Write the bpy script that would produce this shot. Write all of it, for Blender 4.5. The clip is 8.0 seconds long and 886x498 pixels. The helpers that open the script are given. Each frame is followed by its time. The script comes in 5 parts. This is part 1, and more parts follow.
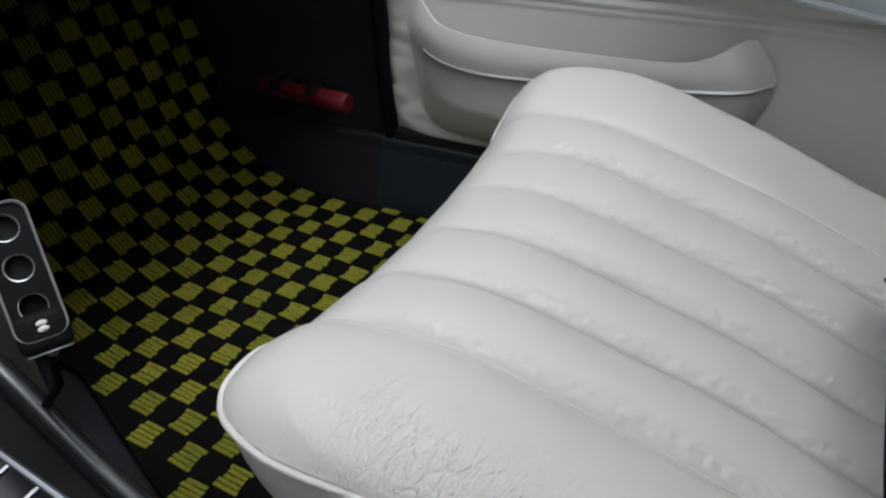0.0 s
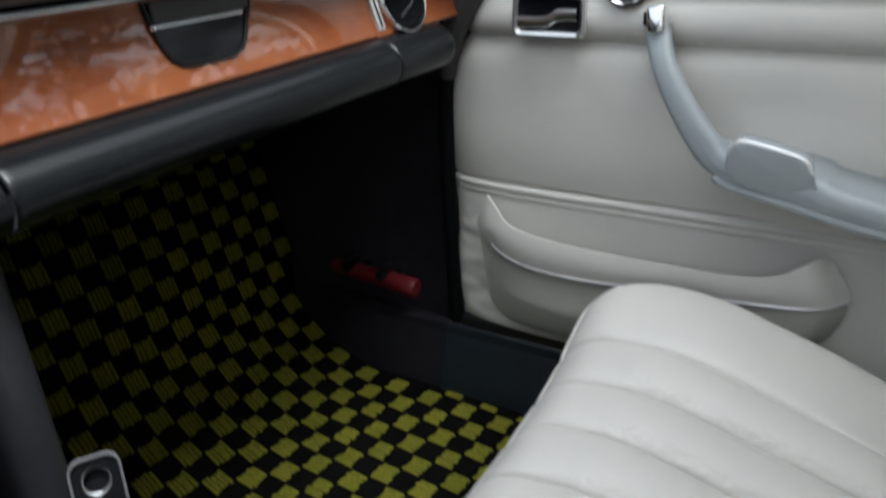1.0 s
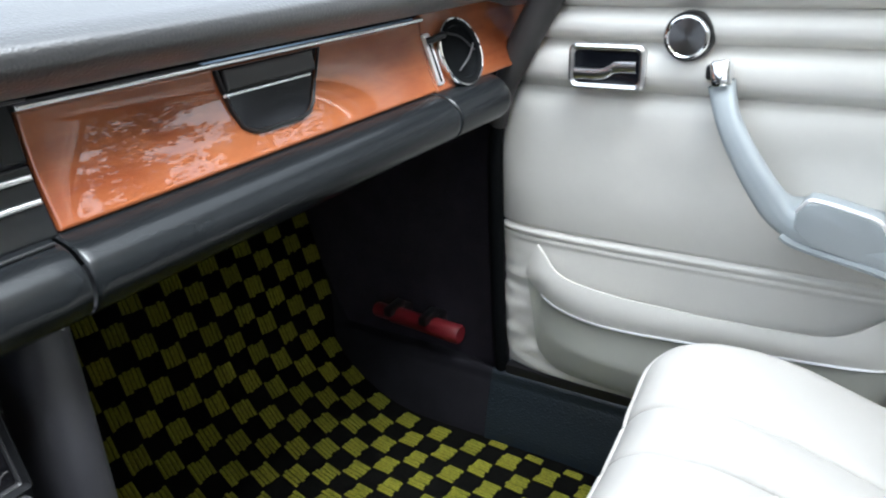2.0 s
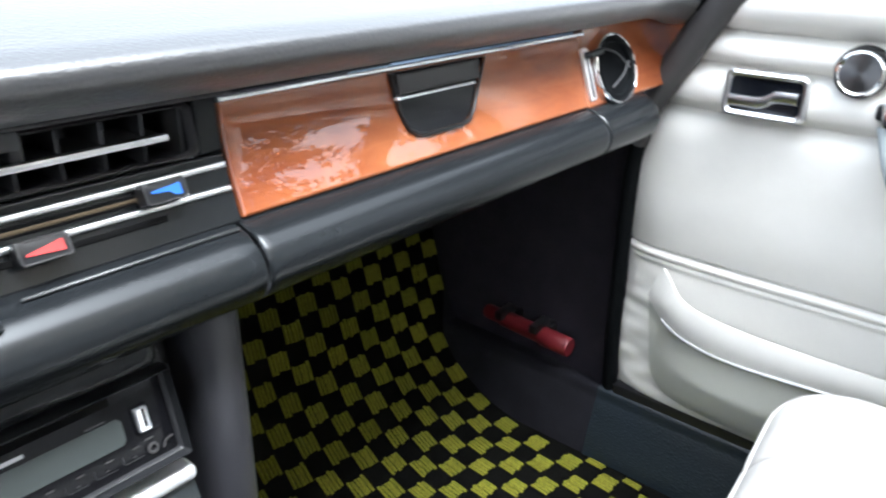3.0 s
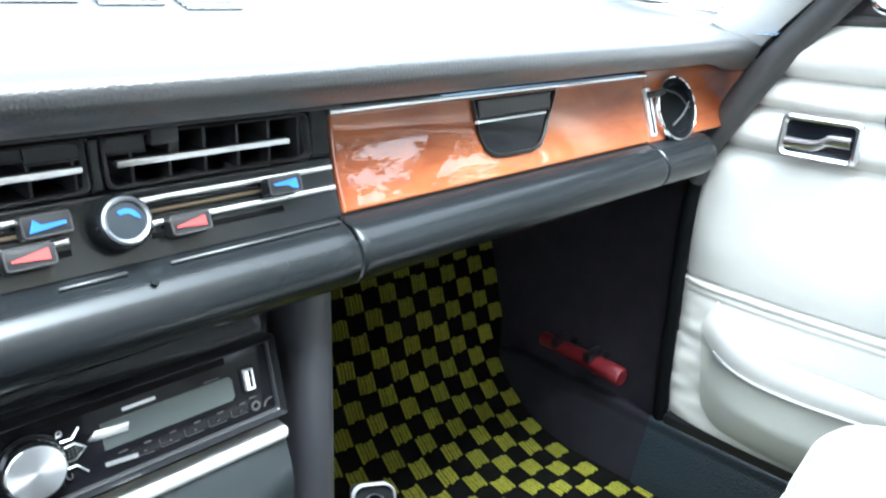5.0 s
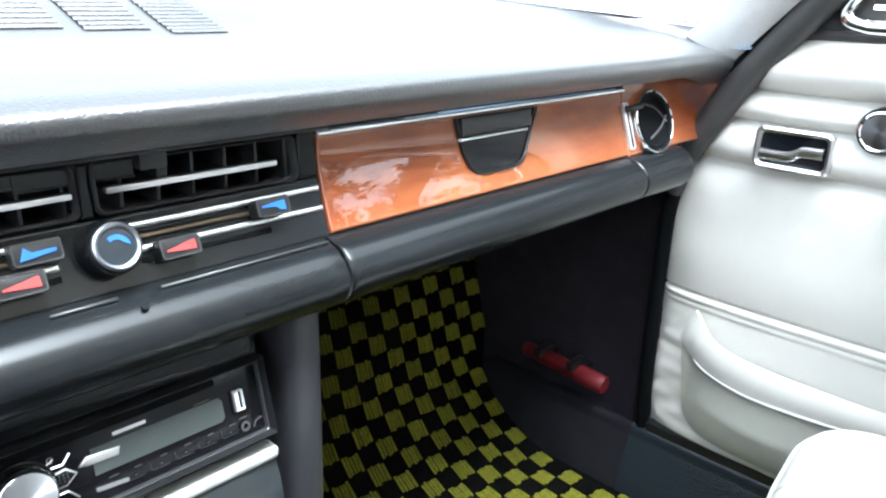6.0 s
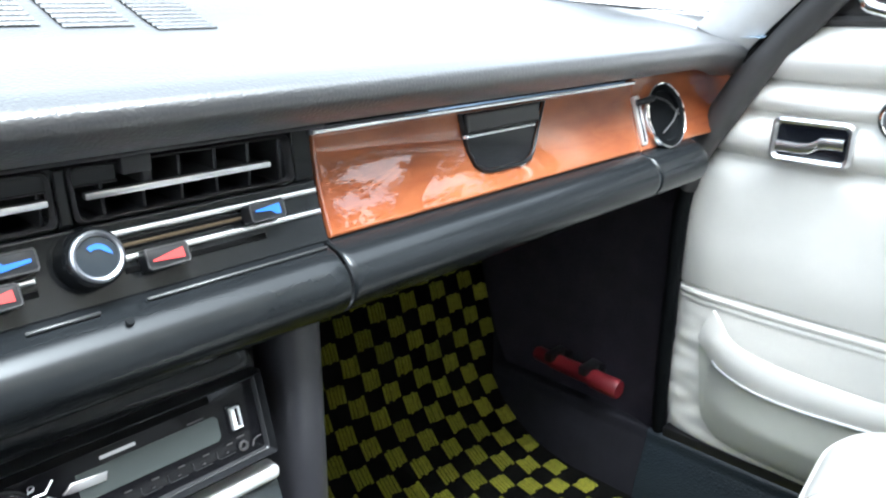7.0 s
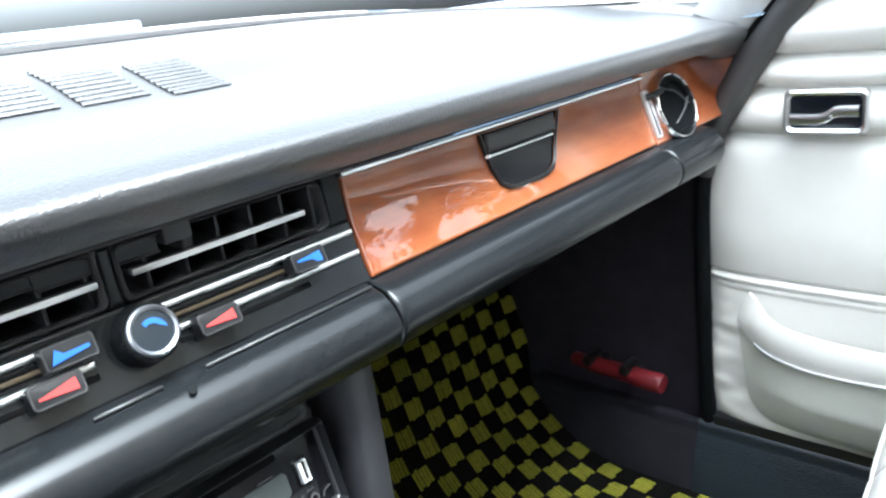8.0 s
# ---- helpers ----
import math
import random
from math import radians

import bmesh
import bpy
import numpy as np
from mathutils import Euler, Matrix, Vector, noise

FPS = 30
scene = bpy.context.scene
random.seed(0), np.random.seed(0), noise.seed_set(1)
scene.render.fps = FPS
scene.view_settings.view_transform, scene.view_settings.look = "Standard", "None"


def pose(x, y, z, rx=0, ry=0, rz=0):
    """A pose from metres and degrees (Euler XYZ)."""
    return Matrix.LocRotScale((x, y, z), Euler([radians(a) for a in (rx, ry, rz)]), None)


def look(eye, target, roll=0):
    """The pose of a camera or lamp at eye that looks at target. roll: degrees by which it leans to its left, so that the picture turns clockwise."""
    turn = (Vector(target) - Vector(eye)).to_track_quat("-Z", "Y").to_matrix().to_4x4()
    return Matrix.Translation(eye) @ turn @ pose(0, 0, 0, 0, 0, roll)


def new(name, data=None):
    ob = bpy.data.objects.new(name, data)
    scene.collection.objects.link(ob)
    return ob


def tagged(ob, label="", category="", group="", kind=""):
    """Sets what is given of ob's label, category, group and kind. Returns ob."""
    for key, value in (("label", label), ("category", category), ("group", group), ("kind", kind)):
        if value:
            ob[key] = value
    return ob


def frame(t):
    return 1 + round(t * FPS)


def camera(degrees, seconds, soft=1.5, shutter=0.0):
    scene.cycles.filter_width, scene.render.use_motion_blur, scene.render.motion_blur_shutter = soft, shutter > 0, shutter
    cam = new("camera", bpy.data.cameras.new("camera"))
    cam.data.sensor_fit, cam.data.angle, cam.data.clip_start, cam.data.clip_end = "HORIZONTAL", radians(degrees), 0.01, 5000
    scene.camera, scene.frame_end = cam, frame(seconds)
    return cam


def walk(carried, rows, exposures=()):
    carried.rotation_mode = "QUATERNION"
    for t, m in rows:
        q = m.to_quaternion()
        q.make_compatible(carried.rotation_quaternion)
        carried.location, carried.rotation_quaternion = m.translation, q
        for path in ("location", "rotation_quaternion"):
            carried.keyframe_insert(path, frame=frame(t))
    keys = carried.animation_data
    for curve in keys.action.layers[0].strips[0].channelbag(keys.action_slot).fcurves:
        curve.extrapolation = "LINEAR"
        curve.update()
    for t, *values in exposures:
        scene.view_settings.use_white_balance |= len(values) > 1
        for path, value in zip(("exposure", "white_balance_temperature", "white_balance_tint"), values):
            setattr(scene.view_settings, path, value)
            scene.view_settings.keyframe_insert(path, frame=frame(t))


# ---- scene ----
cam = camera(62.1, 8.0, soft=2.1, shutter=0.4)
PATH = [
    (0, (-0.065, -0.4277, 0.534), (1.3993, 0.2949, -0.6208), -1.97),
    (0.3, (-0.0598, -0.4227, 0.5422), (1.4169, 0.332, -0.5758), -1.43),
    (0.5, (-0.0662, -0.4182, 0.5639), (1.4059, 0.3831, -0.5273), -1.49),
    (0.7, (-0.057, -0.412, 0.569), (1.4543, 0.4582, -0.4102), -1.10),
    (0.8, (-0.0537, -0.4101, 0.5855), (1.4791, 0.4668, -0.3533), -0.45),
    (1, (-0.0446, -0.4051, 0.605), (1.5112, 0.521, -0.2447), -2.57),
    (1.1, (-0.0424, -0.399, 0.6135), (1.5305, 0.5363, -0.1937), -2.98),
    (1.2, (-0.0419, -0.3964, 0.6157), (1.5324, 0.5559, -0.1683), -2.92),
    (2.3, (-0.041, -0.348, 0.634), (1.4983, 0.6435, -0.1706), -2.10),
    (2.5, (-0.0449, -0.3413, 0.636), (1.4722, 0.6753, -0.1794), -0.99),
    (2.8, (-0.0528, -0.333, 0.6413), (1.4005, 0.7696, -0.1784), -0.06),
    (3, (-0.0614, -0.3313, 0.6423), (1.3442, 0.8443, -0.1592), 0.87),
    (3.2, (-0.0722, -0.3343, 0.649), (1.2972, 0.8967, -0.1315), 1.98),
    (3.5, (-0.0875, -0.3424, 0.6491), (1.2226, 0.975, -0.0913), 0.73),
    (3.7, (-0.0937, -0.3409, 0.6475), (1.2035, 0.969, -0.1279), 2.37),
    (4, (-0.1027, -0.3438, 0.6446), (1.1717, 0.9851, -0.1365), 1.62),
    (4.2, (-0.1097, -0.3539, 0.6447), (1.1933, 0.9593, -0.1154), 1.33),
    (4.5, (-0.116, -0.3678, 0.6395), (1.1644, 0.9332, -0.1777), 3.75),
    (4.7, (-0.1145, -0.3643, 0.6354), (1.2005, 0.9338, -0.13), 3.45),
    (5.8, (-0.126, -0.3761, 0.6538), (1.2259, 0.9549, 0.0208), 1.07),
    (6, (-0.1226, -0.3654, 0.647), (1.2579, 0.9173, -0.0232), 1.93),
    (6.3, (-0.1219, -0.3621, 0.6464), (1.2468, 0.9213, -0.0461), 2.30),
    (6.5, (-0.1201, -0.3581, 0.6429), (1.2469, 0.9398, -0.0253), 1.52),
    (6.8, (-0.1076, -0.3532, 0.642), (1.2733, 0.9397, -0.0074), 1.14),
    (7, (-0.1039, -0.3476, 0.6369), (1.2681, 0.9499, -0.0219), 0.48),
    (7.3, (-0.0874, -0.3512, 0.6298), (1.1726, 1.0764, 0.0178), -1.49),
    (7.5, (-0.0837, -0.3438, 0.6285), (1.1769, 1.0819, 0.0134), -3.73),
    (7.7, (-0.0915, -0.3441, 0.6363), (1.1699, 1.0685, -0.0068), -6.82),
    (8, (-0.1128, -0.3296, 0.6427), (1.256, 0.9917, 0.0259), -7.62),
]
walk(cam, [(t, look(eye, target, roll)) for t, eye, target, roll in PATH],
     exposures=[(0.0, 1.15, 6050, 10), (0.5, 0.88, 6050, 8), (0.9, 1.0, 6000, 8), (1.2, 1.4, 5950, 7), (2.3, 2.3, 5800, 8), (3.3, 2.85, 5800, 9), (4.0, 3.18, 5620, 5), (4.5, 3.46, 5440, 2), (4.8, 3.36, 5460, 2), (5.8, 2.9, 5700, 5), (8.0, 2.85, 5700, 5)])

XC = 0.012  # middle of the car


# ---- light ----
world = bpy.data.worlds.new("sky")
scene.world = world
world.use_nodes = True
_n = world.node_tree.nodes
_sky = _n.new("ShaderNodeTexSky")
_sky.sky_type = 'NISHITA'
_sky.sun_disc = False
_sky.sun_elevation, _sky.sun_rotation = radians(68), radians(190)
_sky.air_density, _sky.dust_density, _sky.ozone_density = 0.8, 8.0, 1.0
_n["Background"].inputs["Strength"].default_value = 0.22
_haze = _n.new("ShaderNodeHueSaturation")
_haze.inputs["Saturation"].default_value = 0.18  # thin white haze
world.node_tree.links.new(_sky.outputs[0], _haze.inputs["Color"])
world.node_tree.links.new(_haze.outputs[0], _n["Background"].inputs["Color"])
sun = new("sun", bpy.data.lights.new("sun", "SUN"))
sun.data.energy, sun.data.angle, sun.data.color = 0.6, radians(25), (1.0, 0.97, 0.93)
sun.matrix_world = look((-0.39, -2.21, 5.56), (0, 0, 0))


# ---- materials ----
def mat(name, rgb, rough=0.5, metal=0.0, spec=0.5, coat=0.0, coat_rough=0.03):
    m = bpy.data.materials.new(name)
    m.use_nodes = True
    b = m.node_tree.nodes["Principled BSDF"]
    b.inputs["Base Color"].default_value = (*rgb, 1)
    b.inputs["Roughness"].default_value = rough
    b.inputs["Metallic"].default_value = metal
    b.inputs["Specular IOR Level"].default_value = spec
    b.inputs["Coat Weight"].default_value = coat
    b.inputs["Coat Roughness"].default_value = coat_rough
    return m


def nd(m, kind, **sets):
    n = m.node_tree.nodes.new(kind)
    for k, v in sets.items():
        n.inputs[k.replace("_", " ")].default_value = v
    return n


def wire(m, a, b):
    m.node_tree.links.new(a, b)


def coords(m, scale=(1, 1, 1), rot=(0, 0, 0)):
    c = m.node_tree.nodes.new("ShaderNodeTexCoord")
    p = m.node_tree.nodes.new("ShaderNodeMapping")
    p.inputs["Scale"].default_value = scale
    p.inputs["Rotation"].default_value = rot
    wire(m, c.outputs["Object"], p.inputs["Vector"])
    return p.outputs["Vector"]


def turned(m, angle, scale):
    """Object coordinates turned about z, then stretched."""
    c = m.node_tree.nodes.new("ShaderNodeTexCoord")
    p = m.node_tree.nodes.new("ShaderNodeMapping")
    q = m.node_tree.nodes.new("ShaderNodeMapping")
    p.inputs["Rotation"].default_value = (0, 0, angle)
    q.inputs["Scale"].default_value = scale
    wire(m, c.outputs["Object"], p.inputs["Vector"])
    wire(m, p.outputs["Vector"], q.inputs["Vector"])
    return q.outputs["Vector"]


def ramp(m, src, stops):
    r = m.node_tree.nodes.new("ShaderNodeValToRGB")
    els = r.color_ramp.elements
    while len(els) < len(stops):
        els.new(0.5)
    for e, (p, c) in zip(els, stops):
        e.position, e.color = p, (*c, 1)
    wire(m, src, r.inputs["Fac"])
    return r.outputs["Color"]


def noise_tex(m, vec, scale, detail=4, rough=0.55, distortion=0.0):
    n = nd(m, "ShaderNodeTexNoise", Scale=scale, Detail=detail, Roughness=rough, Distortion=distortion)
    wire(m, vec, n.inputs["Vector"])
    return n.outputs["Fac"]


def mixed(m, fac, a, b, mode="MIX"):
    x = m.node_tree.nodes.new("ShaderNodeMix")
    x.data_type, x.blend_type = "RGBA", mode
    for src, i in ((fac, 0), (a, 6), (b, 7)):
        if isinstance(src, (int, float)):
            x.inputs[i].default_value = src
        elif isinstance(src, tuple):
            x.inputs[i].default_value = (*src, 1)
        else:
            wire(m, src, x.inputs[i])
    return x.outputs[2]


def bsdf(m):
    return m.node_tree.nodes["Principled BSDF"]


def bumps(m, heights, strength=0.3):
    """heights: (socket, distance in metres), laid one over the other."""
    last = None
    for h, dist in heights:
        b = nd(m, "ShaderNodeBump", Strength=strength, Distance=dist)
        wire(m, h, b.inputs["Height"])
        if last:
            wire(m, last, b.inputs["Normal"])
        last = b.outputs["Normal"]
    wire(m, last, bsdf(m).inputs["Normal"])


def rough_from(m, src, lo, hi):
    r = nd(m, "ShaderNodeMapRange")
    r.inputs["To Min"].default_value, r.inputs["To Max"].default_value = lo, hi
    wire(m, src, r.inputs["Value"])
    wire(m, r.outputs["Result"], bsdf(m).inputs["Roughness"])


def voronoi(m, vec, scale, feature="DISTANCE_TO_EDGE", out="Distance"):
    v = nd(m, "ShaderNodeTexVoronoi", Scale=scale)
    v.feature = feature
    wire(m, vec, v.inputs["Vector"])
    return v.outputs[out]


def crease_heights(m, depth):
    """Sharp worn creases across the bolster by the console, fine crackle all over it and along the first pleats."""
    place = coords(m)
    spot = nd(m, "ShaderNodeVectorMath")
    spot.operation = "SUBTRACT"
    wire(m, place, spot.inputs[0])
    spot.inputs[1].default_value = (0.114, -0.330, 0.26)
    squeeze = nd(m, "ShaderNodeVectorMath")
    squeeze.operation = "MULTIPLY"
    wire(m, spot.outputs[0], squeeze.inputs[0])
    squeeze.inputs[1].default_value = (10.0, 6.2, 4.0)
    length = nd(m, "ShaderNodeVectorMath")
    length.operation = "LENGTH"
    wire(m, squeeze.outputs[0], length.inputs[0])
    blot = nd(m, "ShaderNodeMath", )
    blot.operation = "MULTIPLY_ADD"
    wire(m, noise_tex(m, place, 38, 2), blot.inputs[0])
    blot.inputs[1].default_value = 0.9
    wire(m, length.outputs["Value"], blot.inputs[2])
    mask = ramp(m, blot.outputs[0], [(0.55, (1, 1, 1)), (1.0, (0, 0, 0))])
    out = []
    for sc, rot, size, d, gap in (((1, 4.6, 1), 0.36, 17, depth * 0.55, 0.022), ((1, 3.6, 1), 0.20, 40, depth * 0.55, 0.040), ((1, 2.2, 1), 0.55, 120, depth * 0.3, 0.08)):
        n = noise_tex(m, turned(m, rot, sc), size, 2, 0.5, 0.25)
        line = ramp(m, n, [(0.5 - gap, (1, 1, 1)), (0.5, (0, 0, 0)), (0.5 + gap, (1, 1, 1))])
        out.append((mixed(m, mask, (1, 1, 1), line), d))
    for sc, rot, size, d in (((1, 2.4, 1), 0.30, 62, depth * 0.55), ((1, 1.6, 1), 0.75, 140, depth * 0.3)):
        net = ramp(m, voronoi(m, turned(m, rot, sc), size), [(0.0, (0, 0, 0)), (0.11, (1, 1, 1))])
        out.append((mixed(m, mask, (1, 1, 1), net), d))
    return out


def leather(name, rgb, rough, grain=0.0006, grain_scale=420, creases=0.0, tint=0.06, spread=0.03, pebble=0.0):
    m = mat(name, rgb, rough)
    v = coords(m)
    big = noise_tex(m, v, 7, 3)
    fine = noise_tex(m, v, 90, 4)
    dark = tuple(c * (1 - tint * 2) for c in rgb)
    light = tuple(min(1, c * (1 + tint)) for c in rgb)
    col = ramp(m, big, [(0.3, dark), (0.7, light)])
    wire(m, mixed(m, 0.25, col, ramp(m, fine, [(0.35, dark), (0.65, light)])), bsdf(m).inputs["Base Color"])
    hs = [(noise_tex(m, v, grain_scale, 1), grain)]
    if pebble:
        hs.append((voronoi(m, v, 330), pebble))
    if creases:
        hs += crease_heights(m, creases)
    bumps(m, hs, 0.5)
    rough_from(m, big, rough - spread, rough + spread)
    return m


CREAM = leather("cream_leather", (0.520, 0.502, 0.473), 0.37, 0.00012, 520, 0.0012, 0.015)
CREAM_DOOR = leather("cream_vinyl", (0.655, 0.64, 0.60), 0.56, 0.00012, 500, 0, 0.02)
CREAM_POCKET = leather("sage_cream_vinyl", (0.48, 0.485, 0.435), 0.48, 0.00012, 500, 0, 0.03)
BLACK_PAD = leather("black_padded_vinyl", (0.008, 0.008, 0.0085), 0.33, 0.0003, 520, 0, 0.1, 0.02, 0.0006)
bsdf(BLACK_PAD).inputs["Specular IOR Level"].default_value = 1.0
bsdf(BLACK_PAD).inputs["Sheen Weight"].default_value = 0.22  # sheen added to whiten the sky glare on the pad top
BLACK_SOFT = leather("black_soft_vinyl", (0.009, 0.009, 0.010), 0.36, 0.00008, 500, 0, 0.2)
BLACK_PLASTIC = leather("black_plastic", (0.009, 0.0094, 0.0102), 0.34, 0.00003, 900, 0, 0.15)
bsdf(BLACK_PLASTIC).inputs["Specular IOR Level"].default_value = 0.38
ROLL = leather("smooth_black_vinyl", (0.007, 0.0080, 0.0088), 0.21, 0.00003, 520, 0, 0.1, 0.01)
bsdf(ROLL).inputs["Specular IOR Level"].default_value = 0.24
PANEL = leather("glossy_black_panel", (0.005, 0.0055, 0.006), 0.20, 0.00002, 900, 0, 0.1, 0.02)
bsdf(PANEL).inputs["Specular IOR Level"].default_value = 0.28
POST = leather("grey_black_vinyl", (0.026, 0.026, 0.030), 0.42, 0.00008, 500, 0, 0.1)
LID = leather("dark_lacquered_lid", (0.014, 0.017, 0.018), 0.30, 0.00003, 500, 0, 0.1)
# dark colour of the seam lines stands in for shade in the grooves
SEAM = leather("shaded_seam", (0.20, 0.19, 0.17), 0.6, 0.0001, 600)
VANE = leather("worn_black_plastic", (0.022, 0.022, 0.023), 0.42, 0.00003, 900, 0, 0.15)
CONSOLE = leather("matt_black_plastic", (0.004, 0.0045, 0.005), 0.55, 0.00003, 900, 0, 0.2)
bsdf(CONSOLE).inputs["Specular IOR Level"].default_value = 0.04
GREY_TRIM = leather("dark_grey_rubber", (0.036, 0.034, 0.034), 0.55, 0.0001, 400, 0, 0.15)
BLUE_GREY = leather("blue_grey_plastic", (0.30, 0.33, 0.345), 0.38, 0.00005, 700, 0, 0.02)
PILLAR = leather("pale_grey_vinyl", (0.60, 0.60, 0.60), 0.5, 0.0003, 500)
GLOSS_BLACK = mat("gloss_black", (0.005, 0.005, 0.006), 0.14, 0, 0.22)
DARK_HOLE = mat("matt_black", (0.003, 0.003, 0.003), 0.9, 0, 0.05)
CHROME = mat("chrome", (0.86, 0.87, 0.88), 0.08, 1.0)
DISH = mat("dark_glossy_lining", (0.006, 0.007, 0.010), 0.2, 0, 0.3)
STEEL = mat("dull_steel", (0.27, 0.28, 0.30), 0.30, 0.9)
SATIN = mat("satin_metal", (0.72, 0.72, 0.73), 0.28, 1.0)
BRASS = mat("brass_strip", (0.07, 0.05, 0.03), 0.4, 0.6)
BLUE = mat("blue_paint", (0.018, 0.105, 0.40), 0.45)
RED = mat("red_paint", (0.36, 0.028, 0.025), 0.45)
RED_FLARE = leather("red_plastic", (0.12, 0.007, 0.011), 0.5, 0.0001, 500)
NAVY = leather("navy_webbing", (0.003, 0.0036, 0.007), 0.8, 0.0002, 800)
bsdf(NAVY).inputs["Specular IOR Level"].default_value = 0.08
SMOKED = mat("smoked_glass", (0.014, 0.018, 0.022), 0.2, 0, 0.4)
LCD = mat("grey_display", (0.045, 0.052, 0.05), 0.3, 0, 0.2)
BRIGHT = mat("bright_plated_metal", (0.92, 0.92, 0.93), 0.42, 0.85)
WHITE_PRINT = mat("white_print", (0.75, 0.75, 0.75), 0.5)


def brushed(name, rgb):
    m = mat(name, rgb, 0.3, 1.0)
    bsdf(m).inputs["Anisotropic"].default_value = 0.9
    t = nd(m, "ShaderNodeTangent")
    t.direction_type, t.axis = "RADIAL", "Z"
    wire(m, t.outputs[0], bsdf(m).inputs["Tangent"])
    return m


BRUSHED = brushed("turned_steel", (0.78, 0.79, 0.82))
DARK_STEEL = brushed("dark_turned_steel", (0.17, 0.17, 0.175))


def wood():
    m = mat("orange_wood", (0.42, 0.10, 0.025), 0.5, 0, 0.1, 1.0, 0.015)
    bsdf(m).inputs["Coat IOR"].default_value = 1.60
    v = coords(m, (5, 30, 26))
    grain = noise_tex(m, v, 3.0, 8, 0.62, 1.1)
    w = coords(m, (6, 10, 9))
    cloud = noise_tex(m, w, 1.6, 3, 0.5, 0.6)
    a = ramp(m, grain, [(0.25, (0.155, 0.038, 0.012)), (0.5, (0.215, 0.064, 0.020)), (0.75, (0.260, 0.086, 0.030))])
    b = ramp(m, cloud, [(0.36, (0.125, 0.021, 0.006)), (0.6, (0.25, 0.078, 0.027))])
    wire(m, mixed(m, 0.45, a, b), bsdf(m).inputs["Base Color"])
    return m


WOOD = wood()


def carpet(name, rgb, scale=700, depth=0.002):
    m = mat(name, rgb, 0.95, 0, 0.15)
    v = coords(m)
    f = noise_tex(m, v, scale, 3, 0.7)
    g = noise_tex(m, v, 25, 3)
    dark = tuple(c * 0.45 for c in rgb)
    col = mixed(m, 0.5, ramp(m, f, [(0.35, dark), (0.65, rgb)]), ramp(m, g, [(0.3, dark), (0.7, rgb)]))
    wire(m, col, bsdf(m).inputs["Base Color"])
    bumps(m, [(f, depth)], 0.8)
    return m


BLACK_CARPET = carpet("black_carpet", (0.034, 0.030, 0.040))
# darker copy of the black carpet, for the floor and footwell edge
DARK_CARPET = carpet("darker_black_carpet", (0.015, 0.0145, 0.019))
BLACK_WEAVE = carpet("black_weave", (0.0045, 0.0045, 0.004), 900)
bsdf(BLACK_WEAVE).inputs["Specular IOR Level"].default_value = 0.03


def yellow_yarn():
    m = mat("yellow_yarn", (0.42, 0.40, 0.02), 0.9, 0, 0.2)
    v = coords(m)
    f = noise_tex(m, v, 600, 3, 0.7)
    info = m.node_tree.nodes.new("ShaderNodeObjectInfo")
    base = ramp(m, info.outputs["Random"], [(0.0, (0.125, 0.126, 0.009)), (1.0, (0.178, 0.168, 0.014))])
    wire(m, mixed(m, ramp(m, f, [(0.35, (0, 0, 0)), (0.6, (1, 1, 1))]), (0.055, 0.058, 0.006), base), bsdf(m).inputs["Base Color"])
    bumps(m, [(f, 0.0008)], 0.7)
    return m


YELLOW = yellow_yarn()


def rubber_sill():
    m = mat("black_pebbled_rubber", (0.009, 0.0135, 0.0185), 0.36)
    v = coords(m)
    bumps(m, [(voronoi(m, v, 260), 0.0014), (noise_tex(m, v, 60), 0.0006)], 0.6)
    return m


RUBBER = rubber_sill()


def glass():
    m = bpy.data.materials.new("clear_glass")
    m.use_nodes = True
    t = m.node_tree
    t.nodes.clear()
    out = t.nodes.new("ShaderNodeOutputMaterial")
    mix = t.nodes.new("ShaderNodeMixShader")
    clear = t.nodes.new("ShaderNodeBsdfTransparent")
    clear.inputs[0].default_value = (0.93, 0.96, 0.95, 1)
    gloss = t.nodes.new("ShaderNodeBsdfGlossy")
    gloss.inputs["Roughness"].default_value = 0.01
    lw = t.nodes.new("ShaderNodeLayerWeight")
    lw.inputs["Blend"].default_value = 0.5
    power = t.nodes.new("ShaderNodeMath")
    power.operation = "POWER"
    power.inputs[1].default_value = 5.0
    t.links.new(lw.outputs["Facing"], power.inputs[0])
    gain = t.nodes.new("ShaderNodeMath")
    gain.operation = "MULTIPLY_ADD"
    gain.inputs[1].default_value, gain.inputs[2].default_value = 0.7, 0.04
    t.links.new(power.outputs[0], gain.inputs[0])
    t.links.new(gain.outputs[0], mix.inputs[0])
    t.links.new(clear.outputs[0], mix.inputs[1])
    t.links.new(gloss.outputs[0], mix.inputs[2])
    t.links.new(mix.outputs[0], out.inputs[0])
    return m


GLASS = glass()
# one pale car paint twice: blue shade in the first colour, lit white in the second
SHADED_PAINT = mat("shaded_pale_paint", (0.30, 0.40, 0.52), 0.25, 0, 0.5, 1.0)
LIT_PAINT = mat("lit_pale_paint", (0.66, 0.68, 0.70), 0.25, 0, 0.5, 1.0)
HEADLINER = leather("cream_headliner", (0.62, 0.60, 0.55), 0.8, 0.0003, 700)


